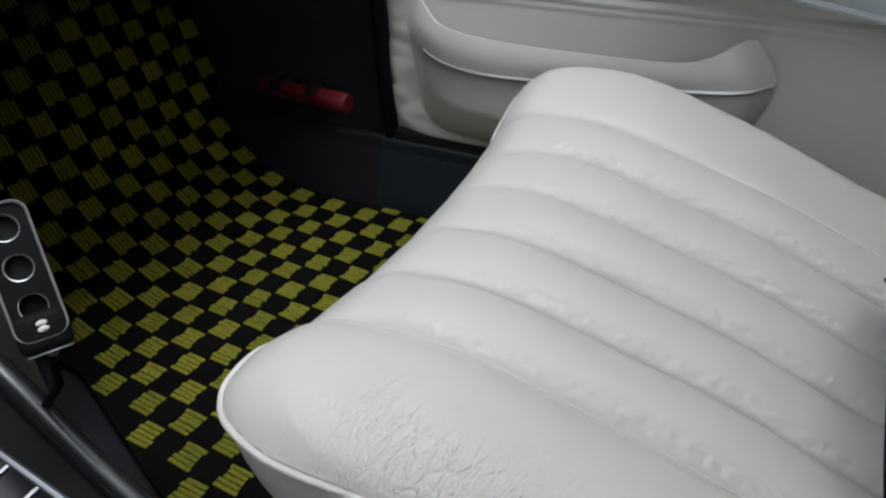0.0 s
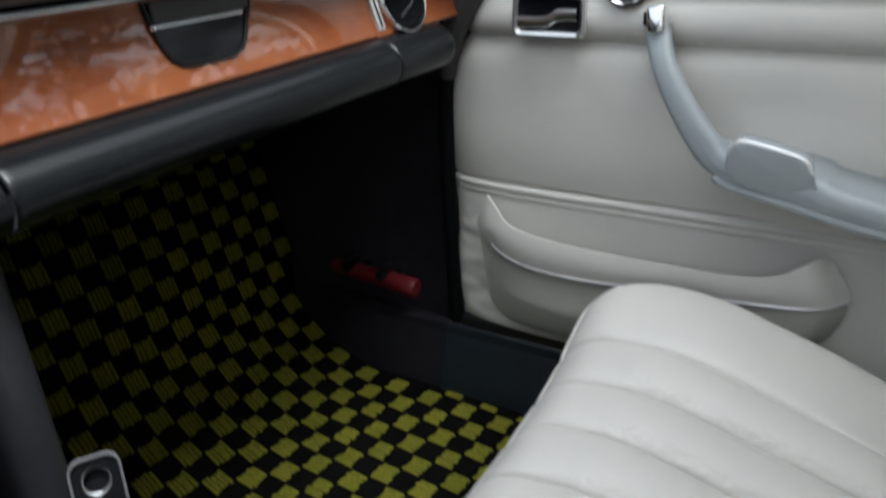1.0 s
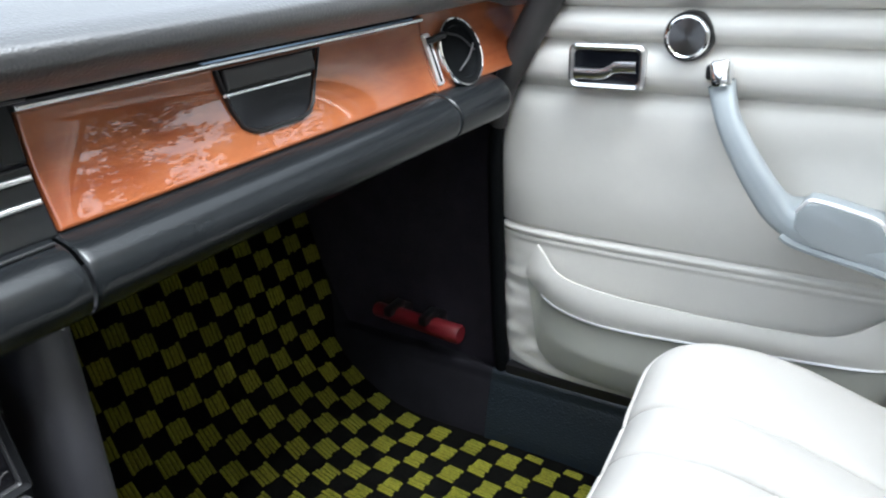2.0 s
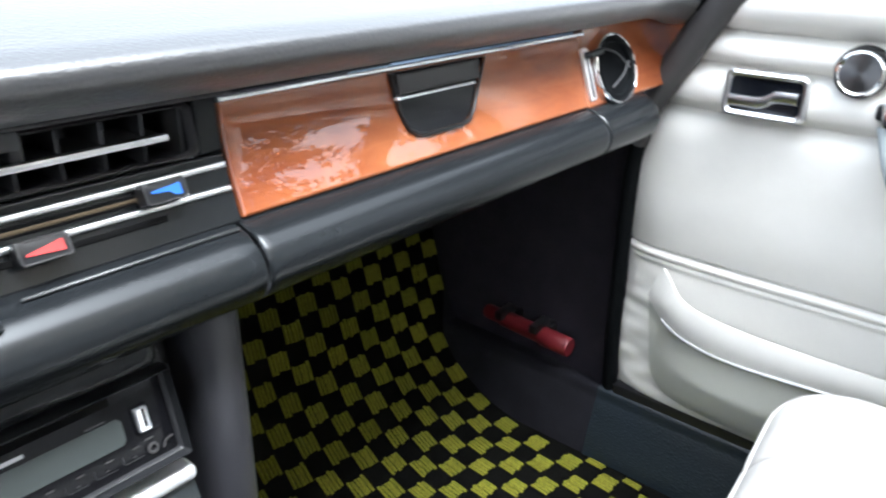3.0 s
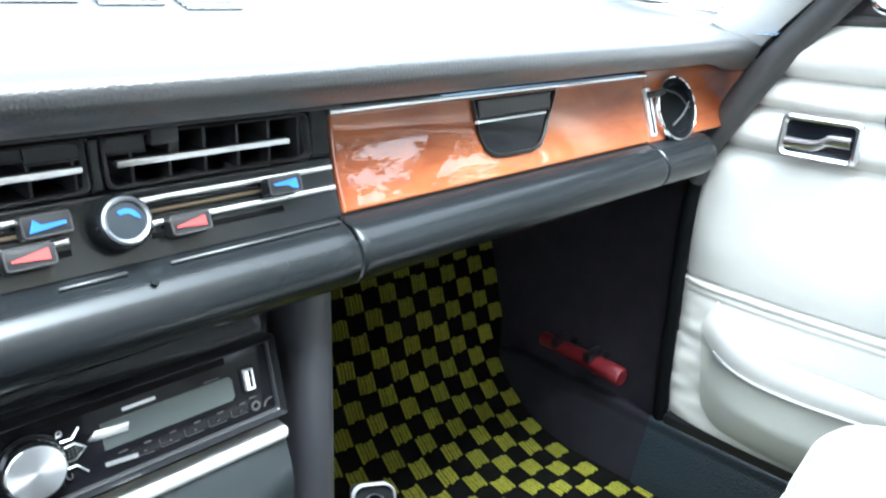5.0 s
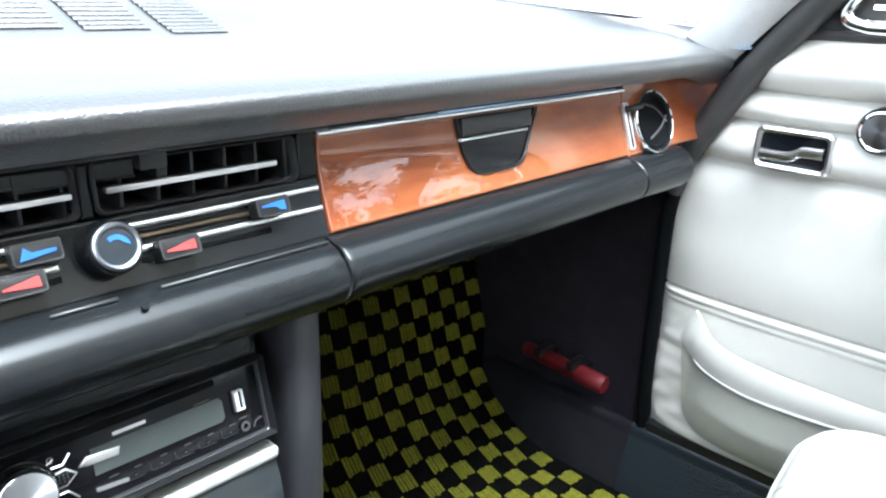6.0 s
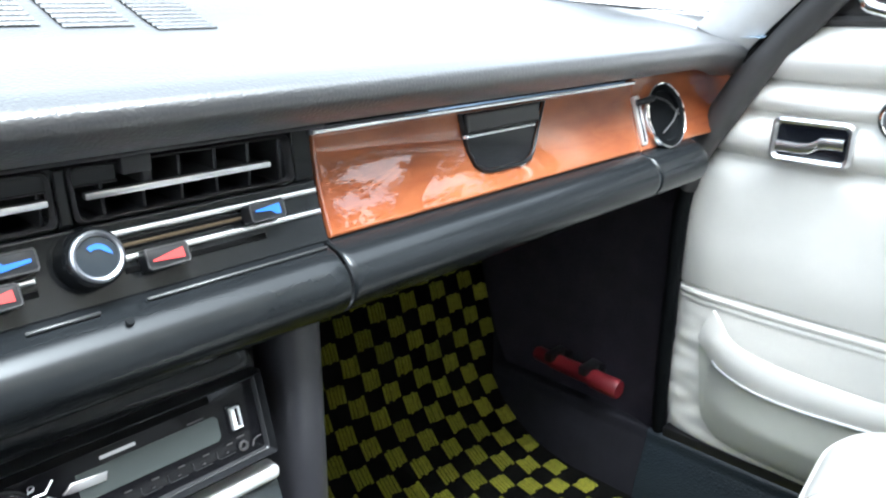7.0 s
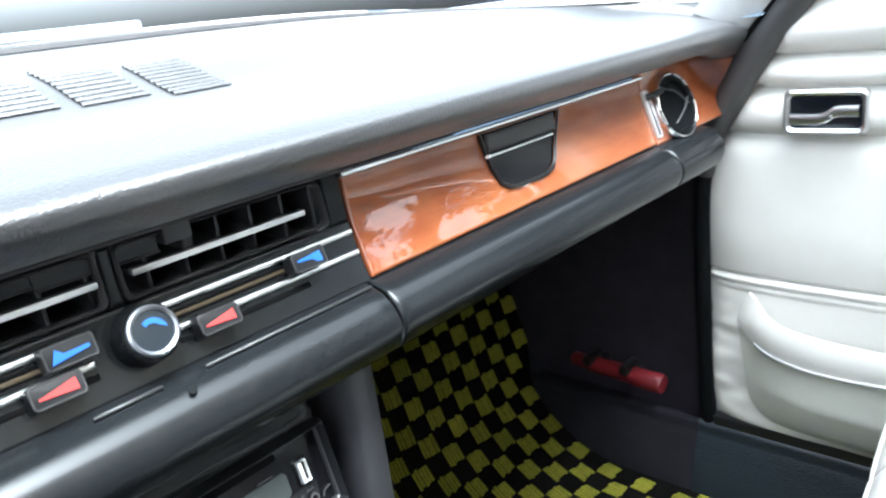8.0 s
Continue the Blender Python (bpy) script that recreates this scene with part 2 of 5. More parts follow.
# ---- mesh helpers ----
def finish(bm, name, material, smooth=40):
    bmesh.ops.recalc_face_normals(bm, faces=bm.faces)
    me = bpy.data.meshes.new(name)
    bm.to_mesh(me)
    bm.free()
    me.materials.append(material)
    if smooth:
        for p in me.polygons:
            p.use_smooth = True
        me.set_sharp_from_angle(angle=radians(smooth))
    return me


def part(name, bm, material, parent, label="", smooth=40):
    ob = new(name, finish(bm, name, material, smooth))
    ob.parent = parent
    if label:
        ob["label"] = label
    return ob


def thing(name, label, category, group="", kind="", bm=None, material=None, smooth=40):
    ob = new(name, finish(bm, name, material, smooth) if bm else None)
    return tagged(ob, label, category, group, kind)


def box(lo, hi, bevel=0.0, seg=2, m=None, bm=None):
    bm = bm or bmesh.new()
    lo, hi = Vector(lo), Vector(hi)
    r = bmesh.ops.create_cube(bm, size=1.0)
    bmesh.ops.scale(bm, vec=hi - lo, verts=r["verts"])
    bmesh.ops.translate(bm, vec=(lo + hi) / 2, verts=r["verts"])
    if bevel:
        es = list({e for v in r["verts"] for e in v.link_edges})
        got = bmesh.ops.bevel(bm, geom=es, offset=bevel, segments=seg, profile=0.5, affect="EDGES")
        vs = list({v for f in got["faces"] for v in f.verts})
    else:
        vs = r["verts"]
    if m is not None:
        bmesh.ops.transform(bm, matrix=m, verts=vs if bevel else r["verts"])
    return bm


def sheet(fn, nu, nv, us=None, vs=None, bm=None, close_u=False):
    """A grid of points fn(u, v), u and v from 0 to 1."""
    bm = bm or bmesh.new()
    us = us or [i / nu for i in range(nu + (0 if close_u else 1))]
    vs = vs or [j / nv for j in range(nv + 1)]
    rows = [[bm.verts.new(fn(u, v)) for v in vs] for u in us]
    n = len(rows)
    for i in range(n if close_u else n - 1):
        for j in range(len(vs) - 1):
            a, b = rows[i], rows[(i + 1) % n]
            bm.faces.new((a[j], b[j], b[j + 1], a[j + 1]))
    return bm


def tube(points, radius, seg=8, closed=False, bm=None, flat=1.0):
    """A round bar along points; radius a number or a function of 0 to 1."""
    bm = bm or bmesh.new()
    pts = [Vector(p) for p in points]
    n = len(pts)
    rings, side = [], None
    for i, p in enumerate(pts):
        a = pts[(i - 1) % n] if closed or i else p
        b = pts[(i + 1) % n] if closed or i < n - 1 else p
        d = (b - a).normalized()
        if side is None:
            side = d.orthogonal().normalized()
        side = (side - d * side.dot(d)).normalized()
        up = d.cross(side)
        r = radius(i / max(1, n - 1)) if callable(radius) else radius
        rings.append([bm.verts.new(p + (side * math.cos(2 * math.pi * k / seg) + up * math.sin(2 * math.pi * k / seg) * flat) * r) for k in range(seg)])
    for i in range(n if closed else n - 1):
        a, b = rings[i], rings[(i + 1) % n]
        for k in range(seg):
            bm.faces.new((a[k], a[(k + 1) % seg], b[(k + 1) % seg], b[k]))
    if not closed:
        bm.faces.new(rings[0][::-1])
        bm.faces.new(rings[-1])
    return bm


def lathe(profile, seg=32, m=None, bm=None):
    """profile: (radius, height along z)."""
    bm = bm or bmesh.new()
    first = len(bm.verts)
    rows = []
    for r, z in profile:
        if r < 1e-6:
            rows.append([bm.verts.new((0, 0, z))])
        else:
            rows.append([bm.verts.new((r * math.cos(2 * math.pi * k / seg), r * math.sin(2 * math.pi * k / seg), z)) for k in range(seg)])
    for a, b in zip(rows, rows[1:]):
        for k in range(seg):
            q = [a[k % len(a)], a[(k + 1) % len(a)], b[(k + 1) % len(b)], b[k % len(b)]]
            q = list(dict.fromkeys(q))
            if len(q) > 2:
                bm.faces.new(q)
    if m is not None:
        bm.verts.ensure_lookup_table()
        bmesh.ops.transform(bm, matrix=m, verts=bm.verts[first:])
    return bm


def slab(outline, thick, m=None, bevel=0.0, bm=None):
    """A plate: outline in x, y; from z 0 down to -thick."""
    bm = bm or bmesh.new()
    top = [bm.verts.new((x, y, 0)) for x, y in outline]
    bot = [bm.verts.new((x, y, -thick)) for x, y in outline]
    n = len(top)
    f = bm.faces.new(top)
    bm.faces.new(bot[::-1])
    for i in range(n):
        bm.faces.new((top[i], bot[i], bot[(i + 1) % n], top[(i + 1) % n]))
    if bevel:
        bmesh.ops.bevel(bm, geom=list(f.edges), offset=bevel, segments=2, profile=0.5, affect="EDGES")
    if m is not None:
        bmesh.ops.transform(bm, matrix=m, verts=bm.verts)
    return bm


def round_rect(w, h, r, seg=5):
    pts = []
    for cx, cy, a0 in ((w / 2 - r, h / 2 - r, 0), (-w / 2 + r, h / 2 - r, 90), (-w / 2 + r, -h / 2 + r, 180), (w / 2 - r, -h / 2 + r, 270)):
        for k in range(seg + 1):
            a = radians(a0 + 90 * k / seg)
            pts.append((cx + r * math.cos(a), cy + r * math.sin(a)))
    return pts


def ring_plate(outer, inner, thick, m=None, lift=0.0):
    """A frame between two outlines of equal count; inner edge sunk by lift."""
    bm = bmesh.new()
    n = len(outer)
    ot = [bm.verts.new((x, y, 0)) for x, y in outer]
    mid = [bm.verts.new(((x * 0.55 + a * 0.45), (y * 0.55 + b * 0.45), thick * 0.35)) for (x, y), (a, b) in zip(outer, inner)]
    it = [bm.verts.new((x, y, -lift)) for x, y in inner]
    ob_ = [bm.verts.new((x, y, -thick)) for x, y in outer]
    ib = [bm.verts.new((x, y, -thick - lift)) for x, y in inner]
    for i in range(n):
        j = (i + 1) % n
        bm.faces.new((ot[i], ot[j], mid[j], mid[i]))
        bm.faces.new((mid[i], mid[j], it[j], it[i]))
        bm.faces.new((ot[j], ot[i], ob_[i], ob_[j]))
        bm.faces.new((it[i], it[j], ib[j], ib[i]))
        bm.faces.new((ob_[j], ob_[i], ib[i], ib[j]))
    if m is not None:
        bmesh.ops.transform(bm, matrix=m, verts=bm.verts)
    return bm


def interp(table, x):
    xs, ys = [a for a, _ in table], [b for _, b in table]
    return float(np.interp(x, xs, ys))


def smooth_table(table, x):
    """Catmull-Rom through the rows of a table."""
    xs = [a for a, _ in table]
    if x <= xs[0]:
        return table[0][1]
    if x >= xs[-1]:
        return table[-1][1]
    i = max(k for k in range(len(xs) - 1) if xs[k] <= x)
    y = [b for _, b in table]
    h = xs[i + 1] - xs[i]
    t = (x - xs[i]) / h
    m0 = (y[i + 1] - y[max(i - 1, 0)]) / (xs[i + 1] - xs[max(i - 1, 0)]) * h
    j = min(i + 2, len(y) - 1)
    m1 = (y[j] - y[i]) / (xs[j] - xs[i]) * h
    return (2 * t**3 - 3 * t**2 + 1) * y[i] + (t**3 - 2 * t**2 + t) * m0 + (-2 * t**3 + 3 * t**2) * y[i + 1] + (t**3 - t**2) * m1


def curve_points(pts, n):
    """n + 1 points on a smooth line through pts."""
    tabs = [[(i, p[k]) for i, p in enumerate(pts)] for k in range(len(pts[0]))]
    return [tuple(smooth_table(tb, (len(pts) - 1) * i / n) for tb in tabs) for i in range(n + 1)]


# ---- shell of the car: floor, walls, roof, windows ----
def fascia(z):
    """How far ahead the slanting dashboard front stands at the height z."""
    s = max(0.0, (0.563 - z) / 0.067)
    return 0.004 - 0.0195 * s ** 1.8


def on_fascia(x, z, lift=0.0):
    g = (fascia(z + 0.0005) - fascia(z - 0.0005)) / 0.001
    n = Vector((0, -1, g)).normalized()
    t = Vector((0, g, 1)).normalized()
    x -= 0.0030 * max(0.0, (0.5595 - z) / 0.061)  # joints and edges lean to the middle of the car
    p = Vector((x, fascia(z), z)) + n * lift
    return Matrix(((1, t[0], n[0], p[0]), (0, t[1], n[1], p[1]), (0, t[2], n[2], p[2]), (0, 0, 0, 1)))


def mirrored(bm):
    """The same on the driver's side."""
    for v in bm.verts:
        v.co.x = 2 * XC - v.co.x
    return bm


BASE = [(0.0, 0.27), (0.30, 0.25), (0.45, 0.215), (0.54, 0.175), (0.60, 0.11), (0.63, 0.04), (0.64, -0.02)]  # foot of the windscreen: x from the middle, y
BASE_Z = [(0.0, 0.652), (0.30, 0.650), (0.45, 0.642), (0.54, 0.634), (0.60, 0.627), (0.64, 0.620)]


def toe(s):
    """The floor's line in y and z, and its slope, by its length s from y = 0.117: level, a bend, then up the toe board."""
    r, end = 0.207, radians(70.9)
    if s < 0:
        return 0.117 + s, 0.0, 0.0
    a = s / r
    if a < end:
        return 0.117 + r * math.sin(a), r * (1 - math.cos(a)), a
    k = s - r * end
    return 0.117 + r * math.sin(end) + k * math.cos(end), r * (1 - math.cos(end)) + k * math.sin(end), end


def floor_point(u, v):
    y, z, a = toe(-1.75 + 2.35 * v)
    return (-0.74 + 1.48 * u + XC, y + 0.012 * math.sin(a), z - 0.012 * math.cos(a))


thing("floor", "black carpeted car floor rising into the toe board", "floor", "", "structure", sheet(floor_point, 2, 90), DARK_CARPET)

# side of the footwell under the dashboard, both sides
for side in (1, -1):
    bm = sheet(lambda u, v: (0.706 + 0.022 * min(1, 6 * u), 0.012 + 0.45 * u, -0.01 + 0.49 * v), 8, 8)
    if side < 0:
        mirrored(bm)
    thing("wall_kick_panel", "black carpeted side panel of the footwell", "wall", "", "structure", bm, BLACK_CARPET)


# outer skin of the body, below the windows
for side in (1, -1):
    bm = sheet(lambda u, v: (0.735 + 0.045 * math.sin(math.pi * (0.15 + 0.8 * v)), 0.60 - 2.6 * u, -0.16 + 0.765 * v), 12, 12)
    if side < 0:
        mirrored(bm)
    thing("wall_outer_skin", "pale painted outer side of the car", "wall", "", "structure", bm, SHADED_PAINT)

# wing tops and scuttle sides that close the body beside the dashboard
for side in (1, -1):
    bm = sheet(lambda u, v: (0.655 + 0.145 * u, -0.06 + 0.70 * v, 0.597 + 0.012 * math.sin(math.pi * u) - 0.02 * v), 6, 6)
    box((0.672, 0.03, 0.44), (0.745, 0.50, 0.598), bm=bm)
    if side < 0:
        mirrored(bm)
    thing("wall_wing_top", "pale painted wing beside the windscreen", "wall", "", "structure", bm, SHADED_PAINT)

for side in (1, -1):
    bm = box((0.6955, 0.004, 0.46), (0.748, 0.0285, 0.588), 0.002)
    if side < 0:
        mirrored(bm)
    thing("trim_dash_end", "black cover beside the end of the dashboard", "trim", "", "structure", bm, CONSOLE)

# sill beside the mat
def sill_profile(v):
    pts = [(0.664, -0.004), (0.668, 0.022), (0.684, 0.072), (0.688, 0.082), (0.690, 0.094), (0.697, 0.097), (0.702, 0.088), (0.708, 0.084), (0.735, 0.085), (0.75, 0.07)]
    return curve_points(pts, 24)[round(v * 24)]


for side in (1, -1):
    bm = sheet(lambda u, v: (sill_profile(v)[0], 0.030 - 1.53 * u, sill_profile(v)[1]), 30, 24)
    if side < 0:
        mirrored(bm)
    thing("trim_sill", "black pebbled rubber door sill with a raised edge", "sill", "", "structure", bm, RUBBER)

# bead added to draw the window's reflection along the sill edge
SILL_GLINT = mat("glossy_rubber", (0.02, 0.024, 0.03), 0.12)
for side in (1, -1):
    bm = tube([(0.6975, 0.0 - 0.05 * k, 0.0985) for k in range(30)], 0.0032, 10)
    if side < 0:
        mirrored(bm)
    thing("trim_sill_glint", "glossy black bead added for the window's glint on the sill", "sill", "", "structure", bm, SILL_GLINT)

for side in (1, -1):
    bm = sheet(lambda u, v: (sill_profile(v)[0] + 0.001, 0.46 - 0.43 * u, sill_profile(v)[1] - 0.001), 12, 24)
    if side < 0:
        mirrored(bm)
    thing("wall_footwell_edge", "black carpet over the sill in the footwell", "wall", "", "structure", bm, DARK_CARPET)

bm = sheet(lambda u, v: (XC - 0.70 + 1.4 * u, 0.46 + 0.02 * v, -0.01 + 0.62 * v), 2, 2)
thing("wall_firewall", "black bulkhead behind the dashboard", "wall", "", "structure", bm, BLACK_CARPET)
# unseen full-height panel, added to keep light from behind off the footwell
bm = sheet(lambda u, v: (XC - 0.70 + 1.4 * u, -1.45, -0.02 + 1.15 * v), 2, 2)
thing("wall_rear_blocker", "unseen dark panel added to keep rear light out", "wall", "", "structure", bm, BLACK_CARPET)


def roof_point(u, v):
    x = -0.6 + 1.2 * u
    return (XC + x, -0.42 - 1.0 * v, 1.10 - 0.10 * x * x - 0.06 * (v - 0.45) ** 2)


bm = sheet(roof_point, 12, 12)
for f in bm.faces:
    f.normal_flip()
bmesh.ops.solidify(bm, geom=bm.faces[:], thickness=0.03)
thing("ceiling", "cream vinyl roof lining", "ceiling", "", "structure", bm, HEADLINER)

# rails beside the roof, and the pillars of the body
for side in (1, -1):
    for name, pts, r in (("trim_roof_rail", [(0.61, -0.42, 1.05), (0.64, -0.8, 1.06), (0.62, -1.42, 1.03)], 0.045),
                         ("trim_middle_pillar", [(0.69, -0.92, 0.10), (0.695, -0.92, 0.62), (0.635, -0.90, 1.05)], 0.045),
                         ("trim_rear_pillar", [(0.69, -1.60, 0.10), (0.68, -1.62, 0.62), (0.62, -1.42, 1.03)], 0.07)):
        bm = tube(curve_points(pts, 16), r, 12, flat=0.6)
        if side < 0:
            mirrored(bm)
        thing(name, "cream vinyl covered body pillar trim", "pillar", "", "structure", bm, CREAM_DOOR)


def screen_point(u, v):
    x = -0.64 + 1.28 * u
    y, z = smooth_table(BASE, abs(x)), smooth_table(BASE_Z, abs(x))
    ty = -0.34 - 0.10 * (abs(x) / 0.64) ** 2
    return (XC + x * (1 - 0.10 * v), y + (ty - y) * v, z + (1.06 - 0.03 * abs(x) - z) * v + 0.03 * math.sin(math.pi * v))


us = [0.5 - 0.5 * math.cos(math.pi * i / 48) for i in range(49)]
win = thing("window_1", "curved clear windscreen in a black rubber seal", "windscreen", "", "structure")
pane = part("pane", sheet(screen_point, 0, 12, us=us), GLASS, win)
pane.visible_shadow = False
part("seal", tube([screen_point(u, 0.0) for u in us], lambda t: 0.0012 + 0.0042 * max(0.0, 1 - abs(2 * t - 1) / 0.75), 8), GREY_TRIM, win)

for side in (1, -1):
    # windscreen pillar trim
    W = [(0.660, 0.070, 0.552), (0.646, 0.008, 0.606), (0.628, -0.054, 0.664), (0.600, -0.20, 0.81), (0.572, -0.42, 1.05)]
    S = [(0.704, 0.060, 0.545), (0.690, -0.030, 0.566), (0.675, -0.106, 0.640), (0.652, -0.24, 0.79), (0.61, -0.44, 1.05)]
    cw, cs = curve_points(W, 24), curve_points(S, 24)
    bm = sheet(lambda u, v: tuple(Vector(cw[round(u * 24)]).lerp(Vector(cs[round(u * 24)]), v) + Vector((-0.012, -0.006, 0)) * math.sin(math.pi * v)), 24, 8)
    if side < 0:
        mirrored(bm)
    thing("trim_windscreen_pillar", "pale grey vinyl covered windscreen pillar", "pillar", "", "structure", bm, PILLAR)
    # rubber round the door opening
    low = [(0.704, 0.018, 0.060), (0.697, 0.020, 0.13), (0.692, 0.020, 0.22), (0.688, 0.019, 0.38), (0.683, 0.012, 0.435)]
    bm = tube(curve_points(low, 30), 0.009, 10)
    if side < 0:
        mirrored(bm)
    thing("trim_lower_seal", "black rubber seal at the foot of the door opening", "door seal", "", "structure", bm, CONSOLE)
    path = [(0.684, 0.013, 0.428), (0.679, 0.004, 0.455), (0.675, -0.008, 0.49), (0.677, -0.050, 0.566), (0.671, -0.104, 0.632), (0.652, -0.215, 0.76), (0.605, -0.43, 1.035)]
    bm = tube(curve_points(path, 60), lambda t: 0.010 + 0.0065 * min(1.0, max(0.0, (t - 0.17) / 0.25)), 12)
    if side < 0:
        mirrored(bm)
    thing("trim_door_seal", "dark grey rubber seal round the door opening", "door seal", "", "structure", bm, GREY_TRIM)
    inner = [(x - 0.006, y + 0.011, z + 0.006) for x, y, z in path[3:]]
    bm = tube(curve_points(inner, 40), 0.006, 8)
    if side < 0:
        mirrored(bm)
    thing("trim_black_bead", "black rubber bead along the windscreen pillar", "door seal", "", "structure", bm, DARK_HOLE)


# ---- dashboard ----
dash = thing("dashboard", "black padded dashboard with glossy orange wood facing", "dashboard")


def pad_point(u, v):
    x = -0.668 + 1.336 * u
    yb = smooth_table(BASE, min(0.64, abs(x)))
    zb = smooth_table(BASE_Z, min(0.64, abs(x)))
    under = [(0.020, 0.566), (-0.004, 0.5655), (-0.018, 0.568), (-0.030, 0.5745), (-0.0375, 0.5835), (-0.0365, 0.5915), (-0.026, 0.5965)]
    if v <= 0.4:
        y, z = curve_points(under, 24)[round(v / 0.4 * 24)]
    else:
        t = (v - 0.4) / 0.6
        y = -0.026 + (yb + 0.004 + 0.026) * t
        prof = [(-0.026, 0.5965), (0.02, 0.6060), (0.075, 0.6150), (0.135, 0.634), (0.20, 0.646), (0.27, 0.652)]
        z = smooth_table(prof, y)
        z += (zb - 0.001 - smooth_table(prof, yb)) * t ** 3
    # the end bends down to the pillar
    e = max(0.0, (abs(x) - 0.60) / 0.068)
    return (XC + x, y - 0.004 * e, z - 0.010 * e * e)


vs = [0.4 * i / 24 for i in range(25)] + [0.4 + 0.6 * i / 40 for i in range(1, 41)]
pad = part("dash_pad", sheet(pad_point, 80, 0, vs=vs), BLACK_PAD, dash, "black grained vinyl crash pad")


def pad_z(x, y):
    prof = [(-0.026, 0.5965), (0.02, 0.6060), (0.075, 0.6150), (0.135, 0.634), (0.20, 0.646), (0.27, 0.652)]
    return smooth_table(prof, y)


part("lip", tube([(-0.30 + 0.0905 * k / 2, -0.0105, 0.5655) for k in range(11)], 0.0016, 8), VANE, dash, "thin grey lip under the crash pad")


# demister grilles on top: frames sunk into the pad, each with ten bars
for k, (xa, xb, ya, yb) in enumerate([(0.103, 0.141, 0.074, 0.133), (0.054, 0.093, 0.082, 0.150), (0.005, 0.044, 0.086, 0.156),
                                      (-0.044, -0.005, 0.086, 0.156), (-0.093, -0.054, 0.082, 0.150)]):
    g = part("demister_grille", sheet(lambda u, v: (xa + (xb - xa) * u, ya + (yb - ya) * v, pad_z(0, ya + (yb - ya) * v) + 0.0004), 4, 8), DARK_HOLE, dash, "black slatted demister outlet")
    for i in range(10):
        y = ya + (yb - ya) * (i + 0.5) / 10
        h = (yb - ya) / 10 * 0.5
        bm = sheet(lambda u, v: (xa + (xb - xa) * u, y + h * math.cos(math.pi * v) * -0.56, pad_z(0, y - h * 0.56 * math.cos(math.pi * v)) + 0.0005 + 0.0012 * math.sin(math.pi * v)), 2, 6)
        part("slat", bm, BLACK_PAD, g)


# lower roll in three lengths, with open joints between them
def roll_profile(x):
    pts = [(-0.010, 0.4985), (-0.019, 0.4975), (-0.031, 0.4935), (-0.0405, 0.484), (-0.0425, 0.473), (-0.037, 0.462), (-0.025, 0.455), (-0.005, 0.453), (0.03, 0.458)]
    return curve_points(pts, 28)


for xa, xb in ((-0.66, 0.1445), (0.1465, 0.5080), (0.5100, 0.634)):
    def rp(u, v):
        x = xa + (xb - xa) * u
        end = min(u, 1 - u) * (xb - xa)
        sink = 0.0016 * max(0.0, 1 - end / 0.0022) ** 2
        y, z = roll_profile(x)[round(v * 28)]
        turn = max(0.0, (x - 0.600) / 0.034) ** 2  # the end bends away towards the door
        return (x, y + sink + 0.03 * turn, z - sink * 0.4)
    n = 60
    uu = sorted({0.0, 0.0005 / (xb - xa), 0.0011 / (xb - xa), 0.0022 / (xb - xa), 1 - 0.0022 / (xb - xa), 1 - 0.0011 / (xb - xa), 1 - 0.0005 / (xb - xa), 1.0} | {i / n for i in range(n + 1)})
    part("lower_roll", sheet(rp, 0, 28, us=uu), ROLL, dash, "black padded knee roll")

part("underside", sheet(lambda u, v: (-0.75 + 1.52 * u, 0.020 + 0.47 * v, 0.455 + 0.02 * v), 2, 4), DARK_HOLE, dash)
part("driver_fascia", sheet(lambda u, v: (-0.66 + 0.532 * u, fascia(0.497 + 0.068 * v) + 0.002, 0.497 + 0.068 * v), 2, 12), BLACK_PLASTIC, dash)


def facing(xa, xb, za, zb, lift, nu=24, nv=12, depth=0.006, edge=0.0012):
    """A plate that lies on the slanting front, with a rounded rim."""
    def fp(u, v):
        x, z = xa + (xb - xa) * u, za + (zb - za) * v
        d = min((x - xa), (xb - x), (z - za), (zb - z))
        l = lift - edge * max(0.0, 1 - d / (edge * 1.2)) ** 2
        return tuple(on_fascia(x, z, l).translation)
    ex, ez = edge / (xb - xa), edge / (zb - za)
    uu = sorted({0, ex * 0.4, ex, 1.6 * ex, 1 - 1.6 * ex, 1 - ex, 1 - ex * 0.4, 1} | {i / nu for i in range(nu + 1)})
    vv = sorted({0, ez * 0.4, ez, 1.6 * ez, 1 - 1.6 * ez, 1 - ez, 1 - ez * 0.4, 1} | {i / nv for i in range(nv + 1)})
    bm = sheet(fp, 0, 0, us=uu, vs=vv)
    rim = [e for e in bm.edges if len(e.link_faces) == 1]
    got = bmesh.ops.extrude_edge_only(bm, edges=rim)
    for v in got["geom"]:
        if isinstance(v, bmesh.types.BMVert):
            v.co += Vector((0, depth, -0.001))
    return bm


lid = part("glovebox_lid", facing(0.1535, 0.5145, 0.4985, 0.5575, 0.003), WOOD, dash, "glossy orange wood glovebox lid")
part("wood_end", facing(0.5165, 0.738, 0.4975, 0.5660, 0.0025), WOOD, dash, "glossy orange wood end piece")
part("chrome_strip", facing(0.152, 0.517, 0.5578, 0.5612, 0.006, 30, 2, 0.006, 0.0009), CHROME, dash, "thin chrome strip above the wood")
part("shadow_gap", facing(0.150, 0.5160, 0.5615, 0.567, 0.0005, 10, 2), DARK_HOLE, dash)

